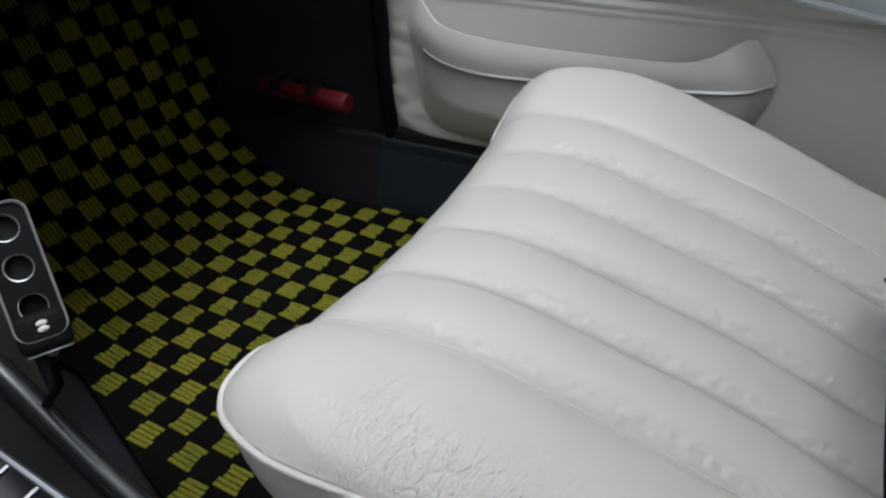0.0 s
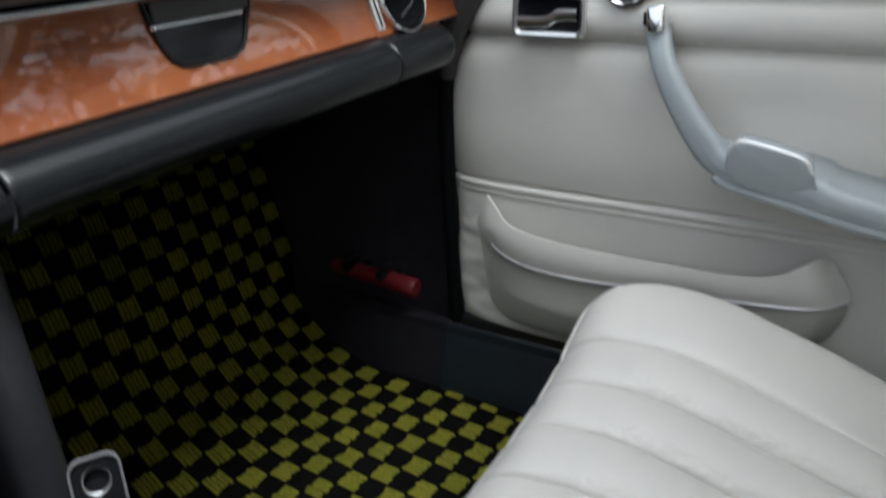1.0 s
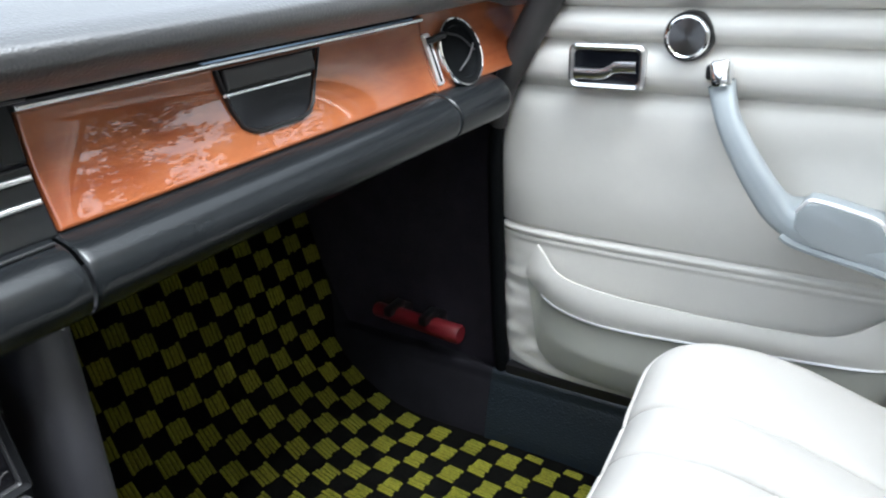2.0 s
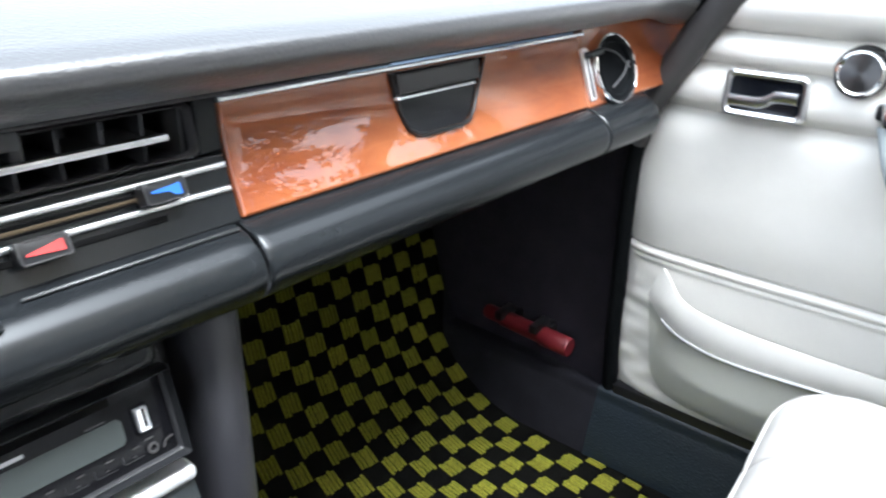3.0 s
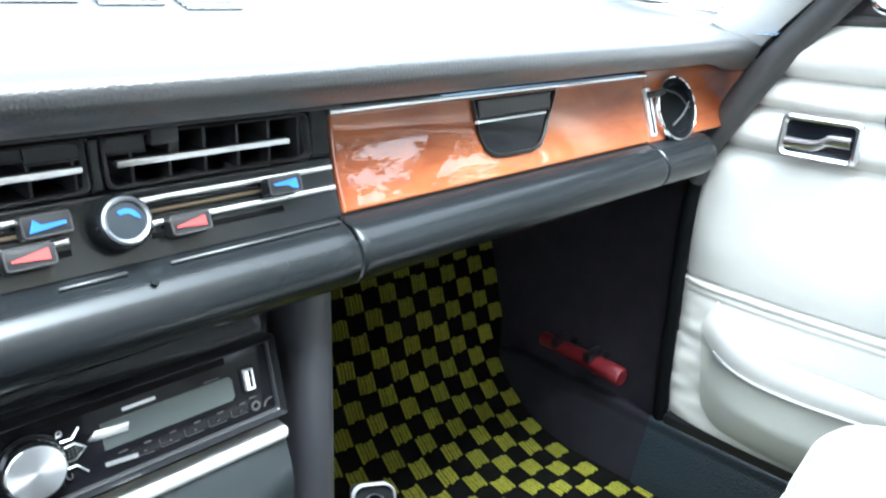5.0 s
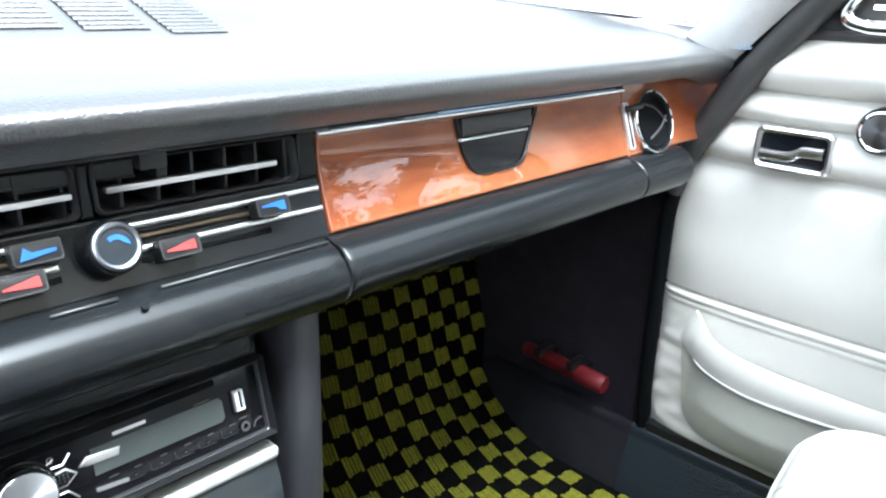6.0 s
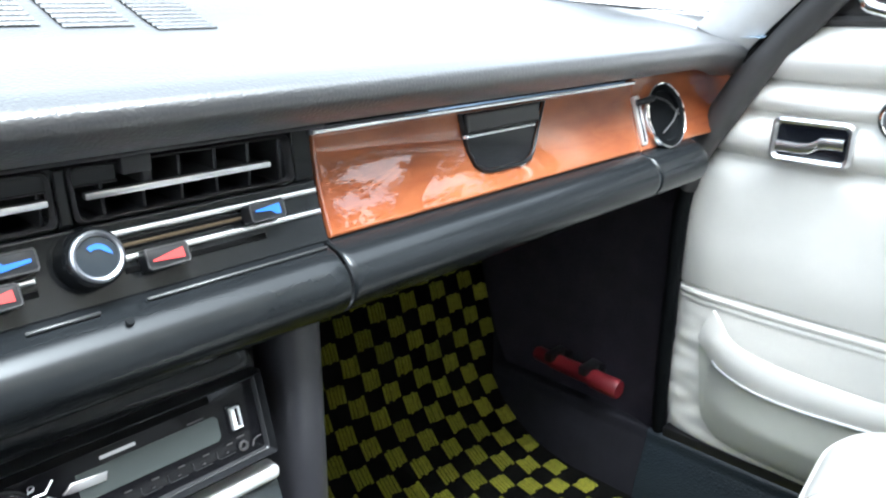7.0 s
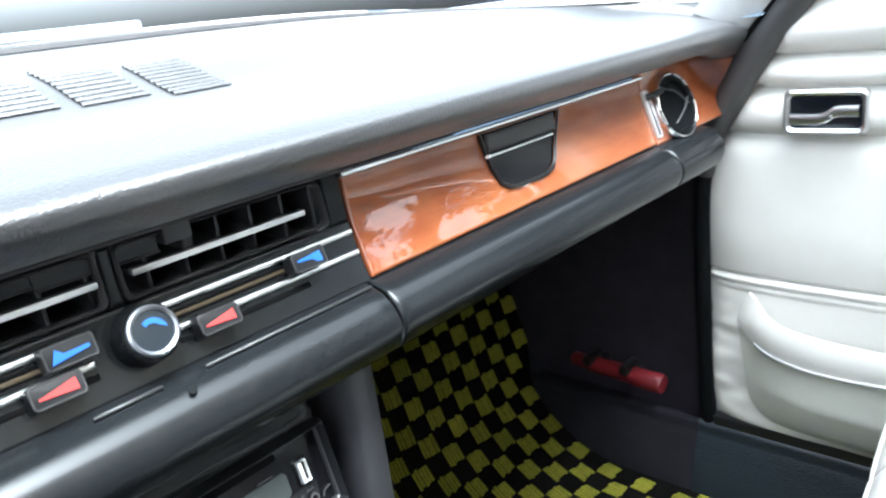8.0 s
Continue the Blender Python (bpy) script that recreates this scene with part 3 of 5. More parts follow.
# catch of the glovebox: black tray with a rim and a chrome bar
def catch_outline(k):
    """k: inset in metres."""
    pts = [(0.2775 + k, 0.5562), (0.2830 + k, 0.5300), (0.2880 + k, 0.5180 + k * 0.4), (0.2960 + k * 0.6, 0.5125 + k), (0.3060, 0.5110 + k), (0.3420, 0.5110 + k), (0.3530 - k * 0.6, 0.5135 + k), (0.3600 - k, 0.5200 + k * 0.4), (0.3680 - k, 0.5340), (0.3790 - k, 0.5562)]
    return pts


def lay(pts, lift):
    return [tuple(on_fascia(x, z, lift).translation) for x, z in pts]


bm = bmesh.new()
loops = [[bm.verts.new(p) for p in lay(catch_outline(k), l)] for k, l in ((0, 0.0005), (0.0006, 0.0055), (0.0018, 0.006), (0.0030, 0.0048))]
for a, b in zip(loops, loops[1:]):
    for i in range(len(a)):
        j = (i + 1) % len(a)
        bm.faces.new((a[i], a[j], b[j], b[i]))
catch = part("catch", bm, BLACK_PLASTIC, lid, "black glovebox catch with a chrome bar")
bm = bmesh.new()
def dish(u, v):
    z = 0.5142 + (0.5560 - 0.5142) * v
    o = catch_outline(0.0026)
    left = interp(sorted((zz, xx) for xx, zz in o[:5]), z)
    right = interp(sorted((zz, xx) for xx, zz in o[5:]), z)
    x = left + (right - left) * u
    return tuple(on_fascia(x, z, 0.0036).translation)
part("tray", sheet(dish, 14, 14), GLOSS_BLACK, catch)
part("upper_tray", facing(0.2845, 0.3690, 0.5415, 0.5553, 0.0068, 8, 4, 0.003), GREY_TRIM, catch, "dark grey upper half of the catch")
part("bar", facing(0.2810, 0.3600, 0.5380, 0.5405, 0.0092, 12, 2, 0.004, 0.0008), CHROME, catch, "chrome finger bar")

# round air outlet at the end, with its slide
VENT = on_fascia(0.5630, 0.5235, 0.0062) @ pose(0, 0, 0, 0, -4, 0) @ Matrix.Scale(0.95, 4)  # turned a little to the middle
vent = part("air_outlet", lathe([(0.0340, -0.004), (0.0340, 0.004), (0.0334, 0.0060), (0.0324, 0.0066), (0.0314, 0.0060), (0.0310, 0.003)], 48, VENT), CHROME, dash, "round air outlet with a chrome ring")
part("bowl", lathe([(0.0312, 0.0045), (0.0285, 0.0058), (0.0258, 0.0052), (0.0245, 0.0020), (0.0210, 0.0006), (0.0, 0.0004)], 40, VENT), CONSOLE, vent)
for arc_line in ([(-0.014, 0.020, 0.0050), (0.004, 0.013, 0.0062), (0.022, -0.002, 0.0052)], [(0.023, 0.004, 0.0052), (0.008, -0.007, 0.0064), (-0.012, -0.017, 0.0050)]):
    part("vane", tube([VENT @ Vector(p) for p in curve_points(arc_line, 10)], 0.0009, 8), VANE, vent)
slide = part("slide_plate", slab(round_rect(0.0100, 0.046, 0.002), 0.003, on_fascia(0.5225, 0.5240, 0.0060) @ pose(0, 0, 0, 0, 0, 0), 0.0008), BRIGHT, dash, "chrome slide beside the outlet")
part("slot", slab(round_rect(0.0022, 0.038, 0.001), 0.0005, on_fascia(0.5225, 0.5225, 0.0065) @ pose(0, 0, 0, 0, 0, 0)), DARK_HOLE, slide)
part("knob", tube([on_fascia(0.518, 0.5405, 0.006).translation, on_fascia(0.520, 0.5405, 0.011).translation, on_fascia(0.536, 0.5425, 0.013).translation], 0.0030, 10), BLACK_PLASTIC, slide)

# heater panel in the middle
heat = part("heater_panel", facing(-0.128, 0.1525, 0.4965, 0.5325, 0.002, 30, 12), PANEL, dash, "black heater control panel")
part("panel_side", facing(0.1385, 0.1525, 0.533, 0.5655, 0.002, 3, 8), PANEL, heat)
part("panel_side", facing(-0.128, -0.114, 0.533, 0.5655, 0.002, 3, 8), PANEL, heat)
part("panel_top", facing(-0.1138, 0.1383, 0.5605, 0.5655, 0.002, 20, 2), PANEL, heat)
for xa, xb in ((0.0165, 0.1380), (-0.1135, 0.0085)):
    w, h = xb - xa, 0.0272
    o, i = round_rect(w, h, 0.004), round_rect(w - 0.004, h - 0.004, 0.0035)
    duct = part("air_outlet", ring_plate(o, i, 0.004, on_fascia((xa + xb) / 2, 0.5467, 0.0022), 0.0012), GREY_TRIM, heat, "wide black air outlet with upright vanes")
    bm = box((xa, 0.055, 0.530), (xb, 0.058, 0.568))
    box((xa, 0.004, 0.5285), (xb, 0.056, 0.5325), bm=bm)
    box((xa, 0.004, 0.5605), (xb, 0.056, 0.5640), bm=bm)
    part("duct", bm, VANE, duct)
    n = 6
    for k in range(n):
        x = xa + (xb - xa) * (k + 0.75) / n
        part("vane", box((x - 0.0009, 0.006, 0.5325), (x + 0.0009, 0.045, 0.5605), 0.0004, 1), VANE, duct)
    la, lb = (xa + 0.004, xb - 0.017) if xa > 0 else (xa + 0.017, xb - 0.004)
    wing = part("flap", box((la, 0.002, 0.5452), (lb, 0.030, 0.5470), 0.0004, 1), VANE, duct)
    part("chrome_edge", box((la, -0.0035, 0.5448), (lb, 0.0012, 0.5480), 0.0008, 2), SATIN, duct, "chrome edged flap")
    xt = 0.047 if xa > 0 else -0.06
    part("tab", box((xt - 0.0075, -0.002, 0.5535), (xt + 0.0075, 0.010, 0.5625), 0.0012, 2), VANE, duct)
    if xa > 0:
        part("tab", box((xt + 0.004, 0.004, 0.545), (xt + 0.010, 0.014, 0.558), 0.001, 1), VANE, duct)
for xa, xb, zb in ((-0.1135, -0.0190, 0.5528), (-0.0190, 0.0385, 0.5505)):
    part("shutter", box((xa, 0.0036, zb), (xb, 0.0060, 0.5606), 0.0006, 1), BLACK_PLASTIC, heat, "black shutter across the outlet")
    part("shutter_edge", tube([(xa, 0.0034, zb), (xb, 0.0034, zb)], 0.0007, 6), VANE, heat)
part("divider", facing(0.009, 0.016, 0.533, 0.5603, 0.001, 2, 6), PANEL, heat)

for z, h in ((0.5262, 0.0030), (0.5142, 0.0030)):
    for xa, xb in ((-0.126, -0.006), (0.030, 0.1505)):
        part("chrome_line", facing(xa, xb, z - h / 2, z + h / 2, 0.0042, 16, 2, 0.003, 0.0008), SATIN, heat, "thin chrome line")
for xa, xb in ((-0.090, -0.010), (0.033, 0.108)):
    part("slot", facing(xa, xb, 0.5180, 0.5226, 0.0026, 8, 2, 0.001, 0.0004), DARK_HOLE, heat)
    part("brass_strip", facing(xa, xb, 0.5192, 0.5210, 0.0030, 8, 2, 0.001, 0.0003), BRASS, heat, "dull brass strip in the slot")
    part("slot", facing(xa, xb + 0.004, 0.5072, 0.5100, 0.0026, 8, 2, 0.001, 0.0004), DARK_HOLE, heat)

WEDGE = [(-0.0080, -0.0006), (0.0078, 0.0026), (0.0080, -0.0026), (-0.0080, -0.0014)]
BLUE_A = [(-0.0078, 0.0012), (0.0074, 0.0026), (0.0078, -0.0030), (0.0042, -0.0028), (0.0016, -0.0006), (-0.0076, 0.0002)]
BLUE_B = [(-0.0082, -0.0030), (-0.0056, 0.0032), (-0.0026, 0.0004), (0.0080, 0.0008), (0.0082, -0.0008)]
for x, z, colour, shape in ((0.1105, 0.5208, BLUE, BLUE_A), (0.0510, 0.5105, RED, WEDGE), (-0.0165, 0.5228, BLUE, BLUE_B), (-0.0260, 0.5100, RED, WEDGE)):
    tag = "blue" if colour is BLUE else "red"
    lev = part("heater_slider", slab(round_rect(0.0222, 0.0108, 0.0016), 0.009, on_fascia(x, z, 0.0125), 0.0010), BLACK_PLASTIC, heat, "black slider knob with a %s mark" % tag)
    part("rim", ring_plate(round_rect(0.0214, 0.0100, 0.0014), round_rect(0.0204, 0.0090, 0.0012), 0.0006, on_fascia(x, z, 0.0127)), GREY_TRIM, lev, "worn grey edge")
    part("mark", slab(shape, 0.0006, on_fascia(x, z, 0.0131)), colour, lev)
KNOB = on_fascia(0.0172, 0.5175, 0.003)
kn = part("fan_knob", lathe([(0.0146, 0.0), (0.0144, 0.006), (0.0138, 0.0105), (0.0128, 0.0130), (0.0119, 0.0138)], 44, KNOB), PANEL, heat, "round fan knob with a chrome ring and blue mark")
part("chrome_ring", lathe([(0.0121, 0.0134), (0.0118, 0.0150), (0.0108, 0.0157), (0.0096, 0.0150), (0.0092, 0.0136)], 44, KNOB), STEEL, kn)
part("face", lathe([(0.0094, 0.0138), (0.0, 0.0142)], 32, KNOB), SMOKED, kn, "dark grey glass face")
arc = [(0.0068 * math.cos(radians(a)), 0.0068 * math.sin(radians(a)) - 0.001) for a in range(5, 126, 12)] + [(0.0044 * math.cos(radians(a)), 0.0044 * math.sin(radians(a)) - 0.001) for a in range(125, 20, -15)]
part("mark", slab(arc, 0.0004, KNOB @ pose(0, 0, 0.0146)), BLUE, kn)
part("screw", lathe([(0.0020, 0), (0.0018, 0.0008), (0.0, 0.0010)], 14, pose(0.0205, -0.0335, 0.4935, 40)), CONSOLE, dash)
# thin grey bars standing in for reflections along the panel's lower edge
for xa, xb in ((-0.02, 0.012), (0.034, 0.142)):
    part("edge_glint", box((xa, -0.0246, 0.4968), (xb, -0.0226, 0.4984), 0.0005, 1), VANE, dash)


# ---- middle stack, radio, tray ----
stack = thing("centre_stack", "black vinyl covered middle stack below the dashboard", "console")


def hood(u, v):
    x = -0.098 + 0.1975 * u
    z = 0.4345 + 0.030 * v
    w = 0.0035 * math.sin(math.pi * v) * (1 + 0.6 * noise.noise((x * 18, v * 2.2, 0.3)))
    w += 0.002 * math.sin(9 * v + 14 * x) * math.sin(math.pi * v)
    end = max(0, (x - 0.0905) / 0.009) ** 2 * 0.014
    return (x, -0.010 - w + 0.012 * v + end, z)


part("vinyl_cover", sheet(hood, 40, 14), ROLL, stack, "creased soft black vinyl above the radio")
bm = box((-0.098, -0.004, 0.20), (0.0985, 0.02, 0.437), 0.002)
box((0.0985, 0.022, 0.20), (0.118, 0.03, 0.452), bm=bm)
part("body", bm, BLACK_PLASTIC, stack)


def post(u, v):
    pts = [(0.114, 0.030), (0.1155, 0.008), (0.119, -0.004), (0.127, -0.0095), (0.138, -0.0095), (0.147, -0.004), (0.1525, 0.010), (0.156, 0.06), (0.165, 0.16), (0.170, 0.33)]
    x, y = curve_points(pts, 36)[round(u * 36)]
    z = 0.452 - 0.46 * v
    return (x + 0.005 * v, y + 0.02 * v * v, z)


part("side_post", sheet(post, 36, 16), POST, stack, "black padded upright beside the radio")
part("screw", lathe([(0.0022, 0), (0.0018, 0.0012), (0, 0.0014)], 12, pose(0.1405, -0.010, 0.4485, 90)), SATIN, stack)

radio = thing("car_radio", "black car radio with a silver knob and grey display", "radio")
RM = pose(0.008, -0.0152, 0.4057, 75.4, 0, 0)


def in_radio(x, y, z=0.0):
    return RM @ pose(x, y, z)


def radio_line(pts, lift, r, material, name="key_line"):
    return part(name, tube([in_radio(x, y, lift).translation for x, y in pts], r, 6), material, radio)


def bar_in(x, y, w, h, material, name="print_bar", lift=-0.0008, turn=0.0):
    return part(name, slab(round_rect(w, h, min(w, h) * 0.3, 2), 0.0003, in_radio(x, y, lift) @ pose(0, 0, 0, 0, 0, turn)), material, radio)


o, i = round_rect(0.1800, 0.0520, 0.002), round_rect(0.1715, 0.0440, 0.0015)
frame_ring = part("bezel", ring_plate(o, i, 0.012, in_radio(0, 0.0006, 0.003), 0.004), BLACK_PLASTIC, radio, "dark grey mounting frame")
part("inner_step", ring_plate(round_rect(0.1735, 0.0460, 0.0015), round_rect(0.1705, 0.0430, 0.0012), 0.003, in_radio(0, 0.0006, 0.0012)), VANE, frame_ring)
part("faceplate", slab(round_rect(0.1708, 0.0436, 0.0015), 0.012, in_radio(0, 0.0006, -0.0015), 0.0008), GLOSS_BLACK, radio)
part("cd_slot", slab(round_rect(0.116, 0.0042, 0.001), 0.0006, in_radio(0, 0.0186, -0.0012)), DARK_HOLE, radio)
part("display", slab([(-0.0158, 0.0085), (-0.0158, -0.0062), (0.0585, -0.0062), (0.0605, -0.0040), (0.0605, 0.0062), (0.0585, 0.0085)], 0.0008, in_radio(0, 0, -0.0011)), LCD, radio, "grey unlit display")
dial = part("volume_knob", lathe([(0.0150, -0.002), (0.0147, 0.008), (0.0141, 0.0102), (0.0130, 0.0110)], 44, in_radio(-0.0507, 0.0002)), CHROME, radio, "silver turned volume knob")
knob_cap = part("cap", lathe([(0.0131, 0.0), (0.0, 0.0008)], 44), BRUSHED, dial)
knob_cap.matrix_basis = in_radio(-0.0507, 0.0002, 0.0110)
part("collar", lathe([(0.0168, -0.0018), (0.0165, 0.0008), (0.0155, 0.0010), (0.0150, -0.0005)], 44, in_radio(-0.0507, 0.0002)), PANEL, dial)
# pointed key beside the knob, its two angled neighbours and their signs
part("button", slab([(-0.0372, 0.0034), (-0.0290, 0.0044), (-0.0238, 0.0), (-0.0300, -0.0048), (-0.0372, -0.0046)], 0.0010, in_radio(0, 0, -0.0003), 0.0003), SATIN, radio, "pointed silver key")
part("key_face", slab([(-0.0364, 0.0026), (-0.0294, 0.0034), (-0.0250, 0.0), (-0.0303, -0.0038), (-0.0364, -0.0037)], 0.0006, in_radio(0, 0, 0.0002), 0.0002), PANEL, radio)
for gx in (-0.0350, -0.0330, -0.0310, -0.0290):
    for gy in (-0.0018, 0.0, 0.0018):
        bar_in(gx, gy, 0.0011, 0.0010, GREY_TRIM, "key_dot", 0.0004)
for line in ([(-0.0373, 0.0070), (-0.0300, 0.0066), (-0.0257, 0.0114)], [(-0.0373, -0.0078), (-0.0305, -0.0076), (-0.0258, -0.0130)]):
    radio_line(line, -0.0006, 0.0006, SATIN)
radio_line([(-0.0352 + 0.0014 * math.cos(a * 0.7), 0.0112 + 0.0014 * math.sin(a * 0.7)) for a in range(10)] + [(-0.0372, 0.0094)], -0.0008, 0.0003, SATIN, "search_sign")
radio_line([(-0.0362, -0.0104), (-0.0362, -0.0124), (-0.0350, -0.0136), (-0.0336, -0.0130), (-0.0334, -0.0110)], -0.0008, 0.0003, SATIN, "return_sign")
# satin plates standing in for glare, before the display and under it
part("bright_streak", slab([(-0.0232, 0.0020), (-0.0184, 0.0060), (-0.0010, 0.0046), (-0.0026, 0.0004), (-0.0186, 0.0010)], 0.0016, in_radio(0, 0, 0.0002) @ pose(0, 0, 0, -6, 0, 0), 0.0004), SATIN, radio, "glare streak before the display, modelled as a satin plate")
bar_in(-0.0088, -0.0142, 0.0172, 0.0024, SATIN, "bright_streak", -0.0004, -5)
for k in range(5):
    x = 0.004 + 0.0145 * k
    radio_line([(x - 0.0062, -0.0118), (x - 0.0062, -0.0152), (x - 0.0048, -0.0164), (x + 0.0048, -0.0164)], -0.0012, 0.00025, VANE, "preset_button")
    bar_in(x, -0.0145, 0.0016, 0.0007, GREY_TRIM, "print_bar")
    bar_in(x + 0.002, -0.0103, 0.0040, 0.0008, GREY_TRIM, "print_bar")
bar_in(-0.0072, -0.0100, 0.0052, 0.0008, GREY_TRIM)
bar_in(0.0480, 0.0100, 0.0100, 0.0009, GREY_TRIM)
bar_in(0.0059, 0.0121, 0.0184, 0.0019, SATIN, "maker_mark")
usb = part("usb_socket", ring_plate(round_rect(0.0092, 0.0160, 0.001), round_rect(0.0064, 0.0132, 0.0006), 0.002, in_radio(0.0705, 0.0030, -0.0006)), GLOSS_BLACK, radio, "metal usb socket in a black surround")
part("shell", ring_plate(round_rect(0.0062, 0.0128, 0.0006), round_rect(0.0046, 0.0110, 0.0004), 0.002, in_radio(0.0705, 0.0030, 0.0010)), BRIGHT, usb)
part("tongue", slab(round_rect(0.0020, 0.0100, 0.0002), 0.003, in_radio(0.0698, 0.0030, 0.0002)), WHITE_PRINT, usb)
part("usb_flap", slab([(0.0784, 0.0085), (0.0798, 0.0112), (0.0812, 0.0108), (0.0836, 0.0018), (0.0824, 0.0012), (0.0802, 0.0052)], 0.0012, in_radio(0, 0, 0.0012) @ pose(0, 0, 0, 0, 8, 0), 0.0004), CHROME, radio, "bright folded flap beside the socket")
part("aux_socket", lathe([(0.0030, 0.0), (0.0030, 0.001), (0.0019, 0.0012), (0.0017, -0.001), (0, -0.001)], 20, in_radio(0.0720, -0.0146, -0.0012)), GREY_TRIM, radio)
bar_in(0.0712, -0.0088, 0.0050, 0.0009, GREY_TRIM)
radio_line([(0.0775, -0.0172), (0.0790, -0.0142), (0.0812, -0.0132), (0.0838, -0.0130)], -0.0008, 0.0005, GREY_TRIM, "release_button")

tray = thing("ashtray", "closed dark grey ashtray with a chrome top edge", "ashtray")
part("chrome_edge", box((-0.095, -0.0262, 0.3640), (0.0985, -0.012, 0.3730), 0.0034, 4), BRIGHT, tray, "chrome top edge")


def lid_point(u, v):
    x = -0.094 + 0.192 * u
    z = 0.3653 - 0.075 * v
    return (x, -0.017 - 0.016 * math.sin(math.pi * (0.12 + 0.8 * v)) + 0.004 * (2 * u - 1) ** 8, z)


part("lid", sheet(lid_point, 20, 24), LID, tray)


# ---- low console and lever ----
cons = thing("centre_console", "low black console with a chrome framed shift gate", "console")
EDGE = [(0.132, 0.02, 0.216), (0.128, -0.02, 0.190), (0.120, -0.075, 0.163), (0.112, -0.14, 0.138), (0.108, -0.22, 0.124), (0.107, -0.40, 0.115), (0.107, -0.75, 0.112)]
ep = curve_points(EDGE, 40)


def console_point(u, v):
    x1, y, z = ep[round(v * 40)]
    h = 2 * u - 1
    drop = 0.0
    if abs(h) > 0.86:
        drop = (abs(h) - 0.86) / 0.14
    return (XC + (x1 - XC) * max(-1.0, min(1.0, h / 0.93)) + (0.012 * (h / abs(h)) * drop if drop else 0), y, z - 0.012 - (z - 0.0) * 0.93 * max(0, drop) ** 1.5 + 0.003 * h * h)


part("body", sheet(console_point, 40, 40), CONSOLE, cons)
for s in (1, -1):
    part("padded_edge", tube([(XC + s * (x - XC - 0.006), y, z - 0.004) for x, y, z in ep], 0.0095, 12), ROLL, cons, "padded black edge")
gm = pose(0.024, -0.094, 0.1500, 24.5, 0, 0)
o, i = round_rect(0.126, 0.230, 0.014, 6), round_rect(0.118, 0.222, 0.012, 6)
gate = part("shift_gate", ring_plate(o, i, 0.004, gm @ pose(0, 0, 0.003)), STEEL, cons, "chrome framed shift gate")
part("plate", slab(i, 0.003, gm @ pose(0, 0, 0.001)), GLOSS_BLACK, gate)
for k in range(9):
    part("chrome_rib", box((-0.058, -0.0015, 0), (0.058, 0.0015, 0.0024), 0.0006, 1, gm @ pose(0, -0.094 + 0.0235 * k, 0.001)), STEEL, gate)

lever = thing("shift_lever", "shift lever with a chrome rimmed black grip with holes", "lever")
top, foot = Vector((0.1310, -0.0680, 0.3310)), Vector((0.1110, -0.0980, 0.2740))
up = (top - foot).normalized()
back = (Vector((-0.06, -0.42, 0.58)) - foot)
back = (back - up * back.dot(up)).normalized()
right = up.cross(back)
c = (top + foot) / 2
GM = Matrix(((right[0], up[0], back[0], c[0]), (right[1], up[1], back[1], c[1]), (right[2], up[2], back[2], c[2]), (0, 0, 0, 1))) @ Matrix.Scale(0.82, 4)


def holed_plate(w, h, r, holes, thick):
    """A plate with round holes through it."""
    bm = bmesh.new()
    xs = w / 2
    out = round_rect(w, h, r, 6)
    # one band of the plate for each hole, so that every hole has its own ring of faces
    cuts = [-h / 2] + [(a + b) / 2 for a, b in zip(holes, holes[1:])] + [h / 2]
    hr = 0.0088
    for z0 in (0.0,):
        for k, cy in enumerate(holes):
            lo, hi = cuts[k], cuts[k + 1]
            n = 32
            ring = [bm.verts.new((hr * math.cos(2 * math.pi * i / n), cy + hr * math.sin(2 * math.pi * i / n), z0)) for i in range(n)]
            sq = []
            for i in range(n):
                a = 2 * math.pi * i / n
                dx, dy = math.cos(a), math.sin(a)
                t = min(xs / abs(dx) if abs(dx) > 1e-6 else 9, ((hi - cy) / dy if dy > 1e-6 else ((lo - cy) / dy if dy < -1e-6 else 9)))
                px, py = dx * t, cy + dy * t
                if abs(py) > h / 2 - r and abs(px) > xs - r:
                    sx, sy = math.copysign(1, px), math.copysign(1, py)
                    q = Vector((px - sx * (xs - r), py - sy * (h / 2 - r)))
                    if q.length > r:
                        q = q.normalized() * r
                        px, py = sx * (xs - r) + q.x, sy * (h / 2 - r) + q.y
                sq.append(bm.verts.new((px, py, z0)))
            for i in range(n):
                j = (i + 1) % n
                bm.faces.new((ring[i], ring[j], sq[j], sq[i]) if z0 == 0 else (ring[j], ring[i], sq[i], sq[j]))
    bmesh.ops.remove_doubles(bm, verts=bm.verts, dist=1e-5)
    got = bmesh.ops.extrude_face_region(bm, geom=bm.faces[:])
    bmesh.ops.translate(bm, vec=(0, 0, -thick), verts=[v for v in got["geom"] if isinstance(v, bmesh.types.BMVert)])
    return bm, hr


HOLES = [-0.024, 0.003, 0.030]
bm, hr = holed_plate(0.030, 0.090, 0.008, HOLES, 0.008)
bmesh.ops.transform(bm, matrix=GM @ pose(0, 0, 0.004), verts=bm.verts)
grip = part("grip", bm, CONSOLE, lever)
for cy in HOLES:
    part("hole_lining", lathe([(0.0092, 0.0044), (0.0086, 0.0040), (0.0084, -0.0040), (0.0092, -0.0044)], 32, GM @ pose(0, cy, 0)), SATIN, grip)
o, i = round_rect(0.0335, 0.0935, 0.0095, 6), round_rect(0.0300, 0.0900, 0.008, 6)
part("rim", ring_plate(o, i, 0.0095, GM @ pose(0, 0, 0.0048)), BRIGHT, grip, "chrome rim round the grip")
